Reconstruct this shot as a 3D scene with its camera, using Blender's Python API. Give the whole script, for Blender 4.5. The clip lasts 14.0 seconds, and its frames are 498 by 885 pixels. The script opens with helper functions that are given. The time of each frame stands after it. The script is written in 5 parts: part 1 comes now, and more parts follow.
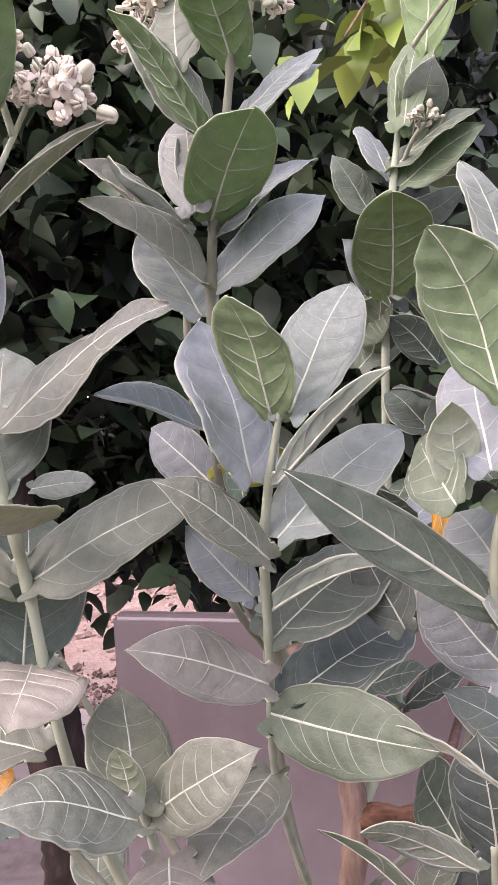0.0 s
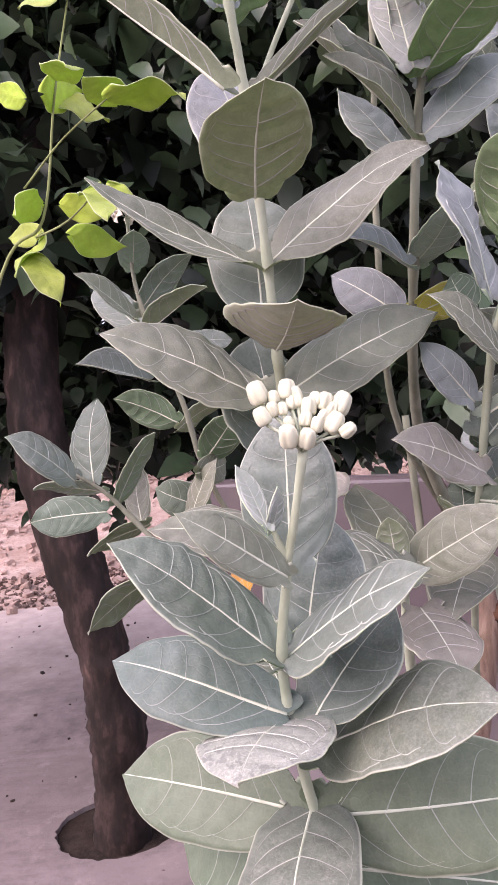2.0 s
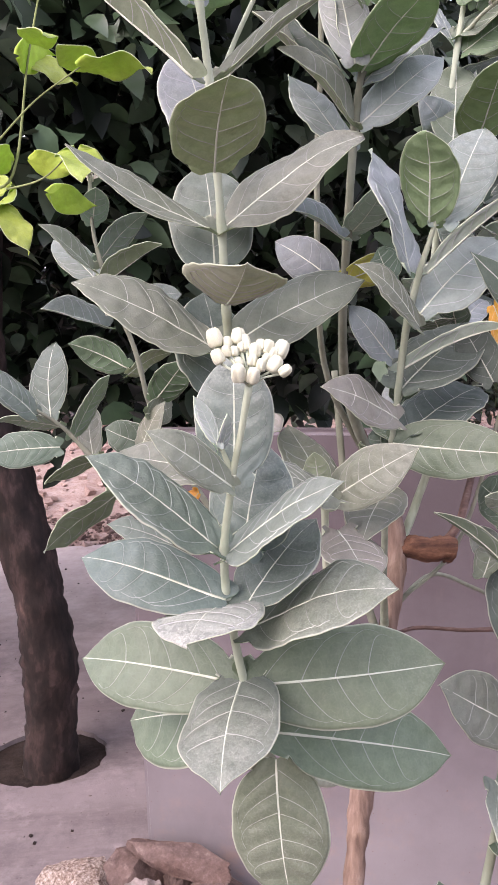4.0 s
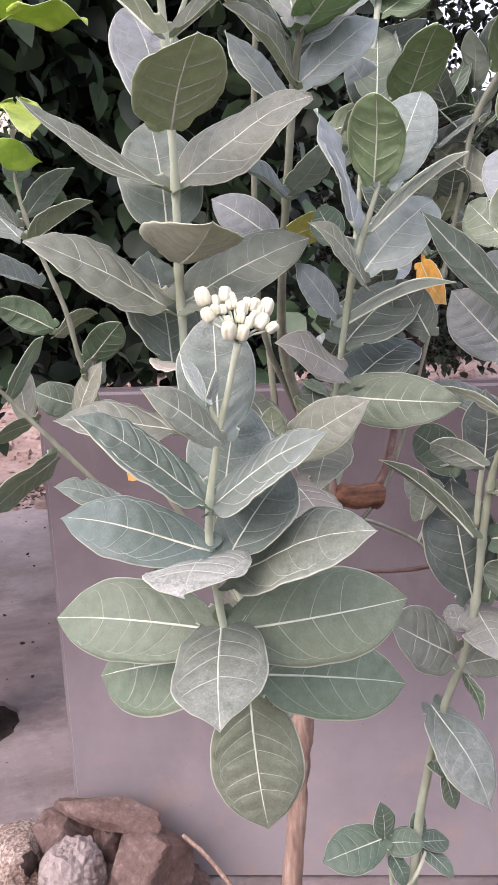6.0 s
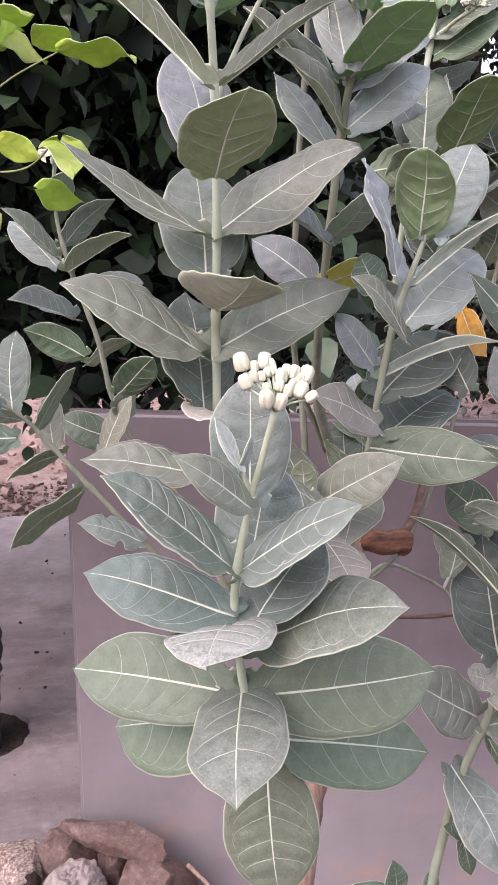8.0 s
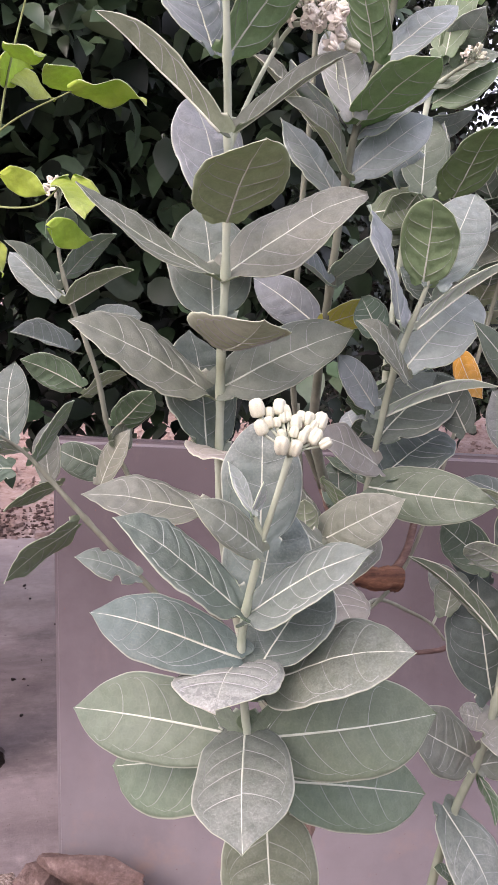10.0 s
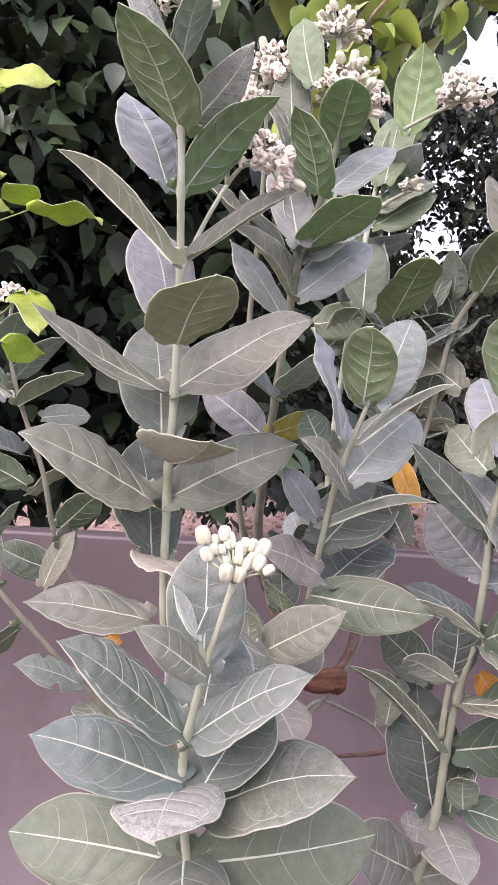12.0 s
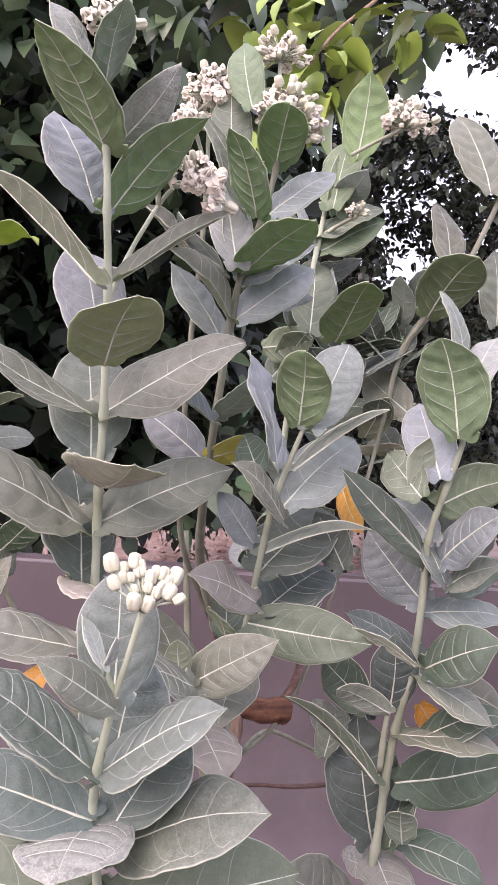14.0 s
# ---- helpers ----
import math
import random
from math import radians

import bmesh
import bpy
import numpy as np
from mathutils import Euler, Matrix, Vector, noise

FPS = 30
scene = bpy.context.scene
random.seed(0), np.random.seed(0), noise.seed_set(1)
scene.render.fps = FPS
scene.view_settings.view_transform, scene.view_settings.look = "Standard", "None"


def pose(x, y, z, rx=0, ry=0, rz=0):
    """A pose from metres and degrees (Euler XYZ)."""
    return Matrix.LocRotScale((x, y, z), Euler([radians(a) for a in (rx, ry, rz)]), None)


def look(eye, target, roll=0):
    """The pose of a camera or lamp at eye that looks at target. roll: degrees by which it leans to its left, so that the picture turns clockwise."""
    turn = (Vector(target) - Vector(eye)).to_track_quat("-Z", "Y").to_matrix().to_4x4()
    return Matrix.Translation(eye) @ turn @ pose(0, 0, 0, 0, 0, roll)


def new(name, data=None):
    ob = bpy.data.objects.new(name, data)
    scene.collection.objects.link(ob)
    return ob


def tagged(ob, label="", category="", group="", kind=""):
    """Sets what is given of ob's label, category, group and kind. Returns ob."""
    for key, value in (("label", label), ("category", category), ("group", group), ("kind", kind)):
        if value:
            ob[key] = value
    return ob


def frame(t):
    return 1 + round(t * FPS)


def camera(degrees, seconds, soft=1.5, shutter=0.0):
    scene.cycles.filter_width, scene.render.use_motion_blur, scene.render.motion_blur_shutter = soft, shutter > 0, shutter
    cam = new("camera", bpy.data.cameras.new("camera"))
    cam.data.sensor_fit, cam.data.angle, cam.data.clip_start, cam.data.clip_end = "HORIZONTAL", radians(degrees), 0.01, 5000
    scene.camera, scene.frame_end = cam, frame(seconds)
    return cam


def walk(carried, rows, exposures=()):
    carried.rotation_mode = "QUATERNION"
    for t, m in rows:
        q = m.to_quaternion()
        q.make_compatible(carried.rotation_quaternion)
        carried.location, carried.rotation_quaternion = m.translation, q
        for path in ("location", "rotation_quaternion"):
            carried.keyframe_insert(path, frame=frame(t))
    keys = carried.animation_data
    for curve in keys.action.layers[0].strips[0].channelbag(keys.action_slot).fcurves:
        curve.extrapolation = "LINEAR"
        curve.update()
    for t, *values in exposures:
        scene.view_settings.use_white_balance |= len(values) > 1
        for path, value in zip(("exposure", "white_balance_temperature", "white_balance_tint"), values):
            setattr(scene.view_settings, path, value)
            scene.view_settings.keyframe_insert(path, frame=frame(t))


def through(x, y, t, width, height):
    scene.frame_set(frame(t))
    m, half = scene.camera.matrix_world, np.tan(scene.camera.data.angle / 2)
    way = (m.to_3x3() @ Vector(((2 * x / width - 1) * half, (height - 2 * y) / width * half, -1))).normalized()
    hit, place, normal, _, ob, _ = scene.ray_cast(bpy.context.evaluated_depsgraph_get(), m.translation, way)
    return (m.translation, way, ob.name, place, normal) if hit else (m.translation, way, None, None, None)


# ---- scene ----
cam = camera(34.63, 14.0)
ROWS = [
    (0.0, 0.0331, -0.0835, 1.5760, 89.01, 3.70, 2.47),
    (0.5, -0.0627, -0.1050, 1.5521, 89.66, 3.66, 2.46),
    (1.0, -0.1539, -0.1207, 1.5440, 88.58, 3.84, 1.23),
    (1.5, -0.2081, -0.1509, 1.5275, 85.41, 4.64, -0.39),
    (2.0, -0.2315, -0.2062, 1.5224, 82.33, 4.74, -1.60),
    (2.5, -0.2461, -0.2528, 1.5179, 80.00, 2.26, -5.16),
    (2.7, -0.2500, -0.2650, 1.5230, 80.03, 1.48, -5.18),
    (4.8, -0.2540, -0.3420, 1.5220, 76.96, 2.73, -8.18),
    (5.0, -0.2780, -0.3402, 1.5212, 76.25, 2.32, -11.43),
    (5.5, -0.3204, -0.3380, 1.5247, 75.81, 1.62, -14.59),
    (6.0, -0.3355, -0.3362, 1.5270, 75.90, 1.76, -14.64),
    (6.5, -0.3144, -0.3159, 1.5373, 75.98, 0.15, -13.09),
    (7.0, -0.3170, -0.3117, 1.5444, 76.12, -0.04, -12.27),
    (7.5, -0.3262, -0.3048, 1.5546, 76.33, -0.10, -12.37),
    (8.0, -0.3360, -0.3057, 1.5656, 76.65, -0.63, -12.36),
    (8.2, -0.3400, -0.3060, 1.5710, 77.02, -1.17, -12.39),
    (10.5, -0.3647, -0.3021, 1.5884, 79.18, -1.92, -13.76),
    (11.0, -0.3559, -0.3115, 1.6035, 80.95, -2.14, -14.27),
    (11.5, -0.3597, -0.3174, 1.6171, 83.77, -3.04, -16.63),
    (12.0, -0.3697, -0.3158, 1.6220, 84.16, -3.58, -17.41),
    (12.5, -0.3640, -0.3190, 1.6285, 85.10, -3.96, -18.60),
    (13.0, -0.3537, -0.3162, 1.6284, 85.46, -4.22, -19.00),
    (13.5, -0.3387, -0.3185, 1.6290, 85.69, -4.33, -19.16),
    (14.0, -0.3182, -0.3165, 1.6251, 85.93, -4.23, -18.94),
]
walk(cam, [(t, pose(x, y, z, rx, ry, rz)) for t, x, y, z, rx, ry, rz in ROWS], [(0.0, 1.86, 6560, 30), (1.0, 1.79, 6520, 32), (2.0, 1.81, 6490, 33), (2.5, 1.87, 6460, 31), (5.0, 1.84, 6370, 24), (7.0, 1.74, 6340, 23), (8.0, 1.73, 6350, 26), (10.5, 1.65, 6460, 28), (12.5, 1.78, 6410, 32), (14.0, 1.70, 6430, 32)])


# ---- sky and sun: a bright overcast afternoon ----
world = bpy.data.worlds.new("overcast_sky")
scene.world = world
world.use_nodes = True
wn = world.node_tree
wbg = wn.nodes["Background"]
sky = wn.nodes.new("ShaderNodeTexSky")
sky.sky_type = "NISHITA"
sky.sun_disc = False
sky.sun_elevation, sky.sun_rotation = radians(45), radians(233)
sky.air_density, sky.dust_density, sky.ozone_density = 1.0, 5.0, 1.0
veil = wn.nodes.new("ShaderNodeMix")
veil.data_type = "RGBA"
veil.inputs[0].default_value = 0.6
veil.inputs[7].default_value = (4.9, 5.1, 5.45, 1)
wn.links.new(sky.outputs[0], veil.inputs[6])
wn.links.new(veil.outputs[2], wbg.inputs[0])
wbg.inputs[1].default_value = 0.14
sun = new("sun", bpy.data.lights.new("sun", "SUN"))
sun.data.energy, sun.data.angle, sun.data.color = 0.6, radians(50), (1.0, 0.95, 0.9)
sun.matrix_world = look((-1.6, -1.2, 2.0), (0, 0, 0))


# ---- materials ----
def material(name, rough=0.6, spec=0.4):
    m = bpy.data.materials.new(name)
    m.use_nodes = True
    p = m.node_tree.nodes["Principled BSDF"]
    p.inputs["Roughness"].default_value = rough
    p.inputs["Specular IOR Level"].default_value = spec
    return m, m.node_tree, p


def node(nt, kind, **sets):
    n = nt.nodes.new(kind)
    for key, value in sets.items():
        n.inputs[key.replace("_", " ")].default_value = value
    return n


def noise_tex(nt, scale, detail=4.0, rough=0.55, where="Object", stretch=None):
    c = nt.nodes.new("ShaderNodeTexCoord")
    n = node(nt, "ShaderNodeTexNoise", Scale=scale, Detail=detail, Roughness=rough)
    if stretch:
        mp = nt.nodes.new("ShaderNodeMapping")
        mp.inputs["Scale"].default_value = stretch
        nt.links.new(c.outputs[where], mp.inputs[0])
        nt.links.new(mp.outputs[0], n.inputs["Vector"])
    else:
        nt.links.new(c.outputs[where], n.inputs["Vector"])
    return n.outputs["Fac"]


def ramp(nt, fac, stops):
    r = nt.nodes.new("ShaderNodeValToRGB")
    e = r.color_ramp.elements
    e[0].position, e[0].color = stops[0][0], (*stops[0][1], 1)
    e[1].position, e[1].color = stops[-1][0], (*stops[-1][1], 1)
    for pos, col in stops[1:-1]:
        k = e.new(pos)
        k.color = (*col, 1)
    nt.links.new(fac, r.inputs[0])
    return r.outputs[0]


def mix(nt, fac, a, b, blend="MIX"):
    m = nt.nodes.new("ShaderNodeMix")
    m.data_type, m.blend_type = "RGBA", blend
    for sock, v in ((m.inputs[0], fac), (m.inputs[6], a), (m.inputs[7], b)):
        if isinstance(v, (int, float)):
            sock.default_value = v
        elif isinstance(v, tuple):
            sock.default_value = (*v, 1)
        else:
            nt.links.new(v, sock)
    return m.outputs[2]


def mathn(nt, op, a, b=0.0, clamp=False):
    m = nt.nodes.new("ShaderNodeMath")
    m.operation, m.use_clamp = op, clamp
    for sock, v in ((m.inputs[0], a), (m.inputs[1], b)):
        if isinstance(v, (int, float)):
            sock.default_value = v
        else:
            nt.links.new(v, sock)
    return m.outputs[0]


def bump(nt, p, height, strength=0.3, distance=0.002):
    b = node(nt, "ShaderNodeBump", Strength=strength, Distance=distance)
    nt.links.new(height, b.inputs["Height"])
    nt.links.new(b.outputs[0], p.inputs["Normal"])


def grey(nt, fac, lo, hi):
    return ramp(nt, fac, [(lo, (0, 0, 0)), (hi, (1, 1, 1))])


def leaf_material(name, gloss, dust_amount, dust_colour, through, cast):
    """A fleshy leaf whose ground colour is the object's own, with fine veining, dust and a pale margin."""
    m, nt, p = material(name, gloss, 0.35)
    info = nt.nodes.new("ShaderNodeObjectInfo")
    base = mix(nt, 1.0, info.outputs["Color"], cast, "MULTIPLY")
    blot = grey(nt, noise_tex(nt, 22, 3), 0.3, 0.75)
    col = mix(nt, mathn(nt, "MULTIPLY", blot, 0.5), base, mix(nt, 1.0, base, (0.60, 0.69, 0.55), "MULTIPLY"))
    tex = nt.nodes.new("ShaderNodeTexCoord")
    vor = node(nt, "ShaderNodeTexVoronoi", Scale=150.0)
    vor.feature = "DISTANCE_TO_EDGE"
    nt.links.new(tex.outputs["Object"], vor.inputs["Vector"])
    net = grey(nt, vor.outputs["Distance"], 0.0, 0.12)
    col = mix(nt, mathn(nt, "MULTIPLY", mathn(nt, "SUBTRACT", 1.0, net), 0.05), col, mix(nt, 0.5, base, (0.6, 0.62, 0.5)))
    mottle = grey(nt, noise_tex(nt, 95, 5, 0.7), 0.35, 0.65)
    col = mix(nt, 0.7, col, mix(nt, 1.0, col, mix(nt, mottle, (0.80, 0.82, 0.80), (1.16, 1.15, 1.16)), "MULTIPLY"))
    uv = nt.nodes.new("ShaderNodeUVMap")
    sep = nt.nodes.new("ShaderNodeSeparateXYZ")
    nt.links.new(uv.outputs[0], sep.inputs[0])
    tipward = mathn(nt, "MULTIPLY", mathn(nt, "SUBTRACT", sep.outputs[1], 0.45), 0.28)
    dust = grey(nt, mathn(nt, "ADD", noise_tex(nt, 19, 7, 0.72), tipward), 0.42, 0.68)
    specks = grey(nt, noise_tex(nt, 520, 4, 0.75), 0.46, 0.70)
    level = mathn(nt, "MULTIPLY", info.outputs["Alpha"], dust_amount)
    col = mix(nt, mathn(nt, "MULTIPLY", dust, mathn(nt, "MULTIPLY", level, 0.6)), col, dust_colour)
    specks = mathn(nt, "MULTIPLY", specks, mathn(nt, "ADD", mathn(nt, "MULTIPLY", dust, 0.92), 0.08))
    col = mix(nt, mathn(nt, "MULTIPLY", specks, level), col, (0.64, 0.63, 0.59))
    spots = mathn(nt, "MULTIPLY", grey(nt, noise_tex(nt, 190, 3, 0.55), 0.50, 0.60), grey(nt, mathn(nt, "ADD", noise_tex(nt, 17, 4, 0.6), tipward), 0.44, 0.64))
    col = mix(nt, mathn(nt, "MULTIPLY", spots, mathn(nt, "ADD", mathn(nt, "MULTIPLY", info.outputs["Alpha"], 0.48), 0.14, True)), col, mix(nt, 1.0, base, (0.42, 0.44, 0.42), "MULTIPLY"))
    edge = mathn(nt, "ABSOLUTE", mathn(nt, "SUBTRACT", sep.outputs[0], 0.5))
    edge = grey(nt, edge, 0.480, 0.496)
    col = mix(nt, mathn(nt, "MULTIPLY", edge, 0.6), col, (0.66, 0.66, 0.56))
    nt.links.new(col, p.inputs["Base Color"])
    p.inputs["Subsurface Weight"].default_value = 0.0
    bump(nt, p, mix(nt, 0.3, noise_tex(nt, 40, 4), net), 0.35, 0.0012)
    glow = nt.nodes.new("ShaderNodeBsdfTranslucent")
    nt.links.new(mix(nt, 1.0, col, (1.35, 1.75, 0.95), "MULTIPLY"), glow.inputs[0])
    both = nt.nodes.new("ShaderNodeMixShader")
    both.inputs[0].default_value = through
    nt.links.new(p.outputs[0], both.inputs[1])
    nt.links.new(glow.outputs[0], both.inputs[2])
    nt.links.new(both.outputs[0], nt.nodes["Material Output"].inputs[0])
    return m


LEAF_UP = leaf_material("leaf_upper_side", 0.46, 0.75, (0.38, 0.37, 0.34), 0.22, (1, 1, 1))
# underside cast above 1: paler felt, plus ground bounce put into the colour
LEAF_DOWN = leaf_material("leaf_underside", 0.75, 0.35, (0.33, 0.32, 0.27), 0.28, (1.25, 1.33, 1.16))

m_vein, nt, p = material("leaf_vein", 0.6, 0.3)
nt.links.new(ramp(nt, noise_tex(nt, 60), [(0.3, (0.46, 0.50, 0.38)), (0.7, (0.63, 0.65, 0.54))]), p.inputs["Base Color"])
m_vein_fine, nt, p = material("leaf_side_vein", 0.6, 0.3)
own = nt.nodes.new("ShaderNodeObjectInfo").outputs["Color"]
nt.links.new(mix(nt, 0.52, ramp(nt, noise_tex(nt, 60), [(0.3, (0.35, 0.38, 0.32)), (0.7, (0.50, 0.52, 0.46))]), mix(nt, 1.0, own, (1.45, 1.45, 1.4), "MULTIPLY")), p.inputs["Base Color"])


def stem_material(name, stops, relief, stretch=(1, 1, 0.25), scale=60):
    m, nt, p = material(name, 0.75, 0.25)
    n1 = noise_tex(nt, scale, 5, 0.6, stretch=stretch)
    col = ramp(nt, n1, stops)
    col = mix(nt, grey(nt, noise_tex(nt, 11, 3), 0.45, 0.75), col, mix(nt, 1.0, col, (0.68, 0.66, 0.6), "MULTIPLY"))
    nt.links.new(col, p.inputs["Base Color"])
    bump(nt, p, n1, relief, 0.003)
    return m


m_stem = stem_material("green_stem", [(0.3, (0.335, 0.375, 0.27)), (0.7, (0.485, 0.525, 0.405))], 0.25)
m_stem_old = stem_material("woody_stem", [(0.3, (0.15, 0.097, 0.076)), (0.55, (0.27, 0.182, 0.142)), (0.75, (0.38, 0.28, 0.228))], 1.0, (1, 1, 0.13), 95)
m_stem_brown = stem_material("orange_bark", [(0.3, (0.035, 0.017, 0.012)), (0.52, (0.135, 0.062, 0.038)), (0.78, (0.29, 0.155, 0.095))], 1.0, (0.25, 1, 1), 80)
m_twig = stem_material("red_brown_twig", [(0.3, (0.07, 0.042, 0.036)), (0.6, (0.17, 0.105, 0.088)), (0.75, (0.27, 0.19, 0.165))], 0.8, (0.3, 1, 1), 90)
m_stem_dusty = stem_material("dusty_green_stem", [(0.3, (0.235, 0.265, 0.19)), (0.7, (0.365, 0.395, 0.30))], 0.3)
m_stem_vine = stem_material("vine_twig", [(0.3, (0.17, 0.20, 0.08)), (0.7, (0.27, 0.31, 0.13))], 0.2)
m_stem_dull = stem_material("dull_branch", [(0.3, (0.155, 0.165, 0.12)), (0.7, (0.27, 0.275, 0.21))], 0.4)
m_bark = stem_material("dark_bark", [(0.3, (0.006, 0.004, 0.0035)), (0.52, (0.022, 0.014, 0.012)), (0.66, (0.055, 0.034, 0.030)), (0.82, (0.15, 0.096, 0.081))], 1.0, (1, 1, 0.35), 22)
m_bud, nt, p = material("bud_cream", 0.5, 0.35)
nt.links.new(ramp(nt, noise_tex(nt, 90, 3), [(0.3, (0.38, 0.39, 0.25)), (0.5, (0.54, 0.53, 0.40)), (0.7, (0.63, 0.61, 0.50))]), p.inputs["Base Color"])
m_petal, nt, p = material("petal_white", 0.55, 0.3)
nt.links.new(ramp(nt, noise_tex(nt, 70, 3), [(0.3, (0.56, 0.49, 0.38)), (0.62, (0.78, 0.73, 0.63))]), p.inputs["Base Color"])

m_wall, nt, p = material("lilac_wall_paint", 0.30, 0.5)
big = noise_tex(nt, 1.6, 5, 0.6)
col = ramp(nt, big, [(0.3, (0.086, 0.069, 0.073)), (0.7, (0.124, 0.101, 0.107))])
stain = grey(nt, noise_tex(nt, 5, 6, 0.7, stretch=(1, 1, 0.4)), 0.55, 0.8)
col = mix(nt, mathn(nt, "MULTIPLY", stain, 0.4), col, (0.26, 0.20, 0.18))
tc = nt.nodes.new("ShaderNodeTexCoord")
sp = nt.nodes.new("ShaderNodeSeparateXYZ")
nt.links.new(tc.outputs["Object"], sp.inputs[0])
# paint paler towards the foot: stronger light low on the wall put in colour
foot_light = mathn(nt, "ADD", mathn(nt, "MULTIPLY", mathn(nt, "SUBTRACT", 0.90, sp.outputs[2]), 0.95), mathn(nt, "MULTIPLY", mathn(nt, "SUBTRACT", noise_tex(nt, 2.6, 6, 0.65), 0.5), 1.1), True)
col = mix(nt, mathn(nt, "MULTIPLY", foot_light, 0.75), col, (0.30, 0.27, 0.285))
rust = mathn(nt, "MULTIPLY", grey(nt, noise_tex(nt, 7, 6, 0.7), 0.52, 0.70), mathn(nt, "MULTIPLY", mathn(nt, "SUBTRACT", 0.38, sp.outputs[2]), 2.0, True), True)
col = mix(nt, mathn(nt, "MULTIPLY", rust, 0.7), col, (0.34, 0.225, 0.18))
col = mix(nt, grey(nt, noise_tex(nt, 120, 2), 0.70, 0.76), col, (0.16, 0.09, 0.07))
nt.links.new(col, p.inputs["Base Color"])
bump(nt, p, noise_tex(nt, 90, 6, 0.7), 0.25, 0.002)

m_plaster, nt, p = material("dusty_plaster", 0.9, 0.2)
nt.links.new(ramp(nt, noise_tex(nt, 1.3, 6), [(0.3, (0.24, 0.20, 0.18)), (0.7, (0.36, 0.31, 0.28))]), p.inputs["Base Color"])
bump(nt, p, noise_tex(nt, 60, 6), 0.4, 0.004)

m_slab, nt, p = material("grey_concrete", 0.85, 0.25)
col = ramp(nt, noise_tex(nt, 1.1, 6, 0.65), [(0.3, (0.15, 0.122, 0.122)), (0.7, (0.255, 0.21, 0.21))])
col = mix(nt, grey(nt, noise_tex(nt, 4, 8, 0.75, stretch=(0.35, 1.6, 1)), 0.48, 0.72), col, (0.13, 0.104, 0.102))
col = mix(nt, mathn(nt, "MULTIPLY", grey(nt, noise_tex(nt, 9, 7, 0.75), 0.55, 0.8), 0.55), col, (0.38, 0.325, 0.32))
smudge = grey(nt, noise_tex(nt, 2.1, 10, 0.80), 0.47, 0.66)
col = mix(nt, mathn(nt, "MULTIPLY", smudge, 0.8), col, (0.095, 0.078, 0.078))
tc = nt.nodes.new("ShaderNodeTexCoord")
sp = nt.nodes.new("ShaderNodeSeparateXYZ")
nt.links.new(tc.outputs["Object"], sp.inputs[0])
# far paving paler: pink sand, brightened to hold the open sky's light
lit_sand = mathn(nt, "ADD", mathn(nt, "MULTIPLY", mathn(nt, "SUBTRACT", sp.outputs[1], 3.3), 0.5), mathn(nt, "SUBTRACT", noise_tex(nt, 2.2, 6, 0.7), 0.5), True)
col = mix(nt, lit_sand, col, ramp(nt, noise_tex(nt, 12, 5, 0.6), [(0.3, (0.42, 0.34, 0.32)), (0.7, (0.54, 0.455, 0.435))]))
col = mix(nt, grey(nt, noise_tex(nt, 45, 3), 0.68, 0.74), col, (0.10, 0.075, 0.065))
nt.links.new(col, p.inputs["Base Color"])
bump(nt, p, noise_tex(nt, 60, 8, 0.7), 0.5, 0.004)

m_dirt, nt, p = material("red_dirt", 0.95, 0.1)
col = ramp(nt, noise_tex(nt, 2.5, 8, 0.7), [(0.3, (0.29, 0.19, 0.158)), (0.5, (0.43, 0.315, 0.28)), (0.7, (0.56, 0.445, 0.41))])
col = mix(nt, grey(nt, noise_tex(nt, 30, 4, 0.7), 0.5, 0.75), col, (0.25, 0.15, 0.12))
nt.links.new(col, p.inputs["Base Color"])
bump(nt, p, noise_tex(nt, 18, 8, 0.75), 0.8, 0.03)


def stone_material(name, stops, scale=30.0, strength=0.6):
    m, nt, p = material(name, 0.9, 0.2)
    n1 = noise_tex(nt, scale, 8, 0.7)
    col = ramp(nt, n1, stops)
    col = mix(nt, grey(nt, noise_tex(nt, 6, 4), 0.45, 0.7), col, mix(nt, 1.0, col, (0.7, 0.62, 0.58), "MULTIPLY"))
    nt.links.new(col, p.inputs["Base Color"])
    bump(nt, p, n1, strength, 0.006)
    return m


m_rock = stone_material("red_brown_rock", [(0.30, (0.080, 0.053, 0.046)), (0.55, (0.155, 0.106, 0.093)), (0.78, (0.27, 0.21, 0.19))], 46, 0.9)
m_rubble = stone_material("rough_aggregate", [(0.3, (0.19, 0.15, 0.14)), (0.7, (0.38, 0.325, 0.305))], 55, 1.0)
m_speck = stone_material("speckled_pale_stone", [(0.38, (0.14, 0.095, 0.075)), (0.5, (0.30, 0.23, 0.19)), (0.64, (0.55, 0.47, 0.42))], 130, 1.0)


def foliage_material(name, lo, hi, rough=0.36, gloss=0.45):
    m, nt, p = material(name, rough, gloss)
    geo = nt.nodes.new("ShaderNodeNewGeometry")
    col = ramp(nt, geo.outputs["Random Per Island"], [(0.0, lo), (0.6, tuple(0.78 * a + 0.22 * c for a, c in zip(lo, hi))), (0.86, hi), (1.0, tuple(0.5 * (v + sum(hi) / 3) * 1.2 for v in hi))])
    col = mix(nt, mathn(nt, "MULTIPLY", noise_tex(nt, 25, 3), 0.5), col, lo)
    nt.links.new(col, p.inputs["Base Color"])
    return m


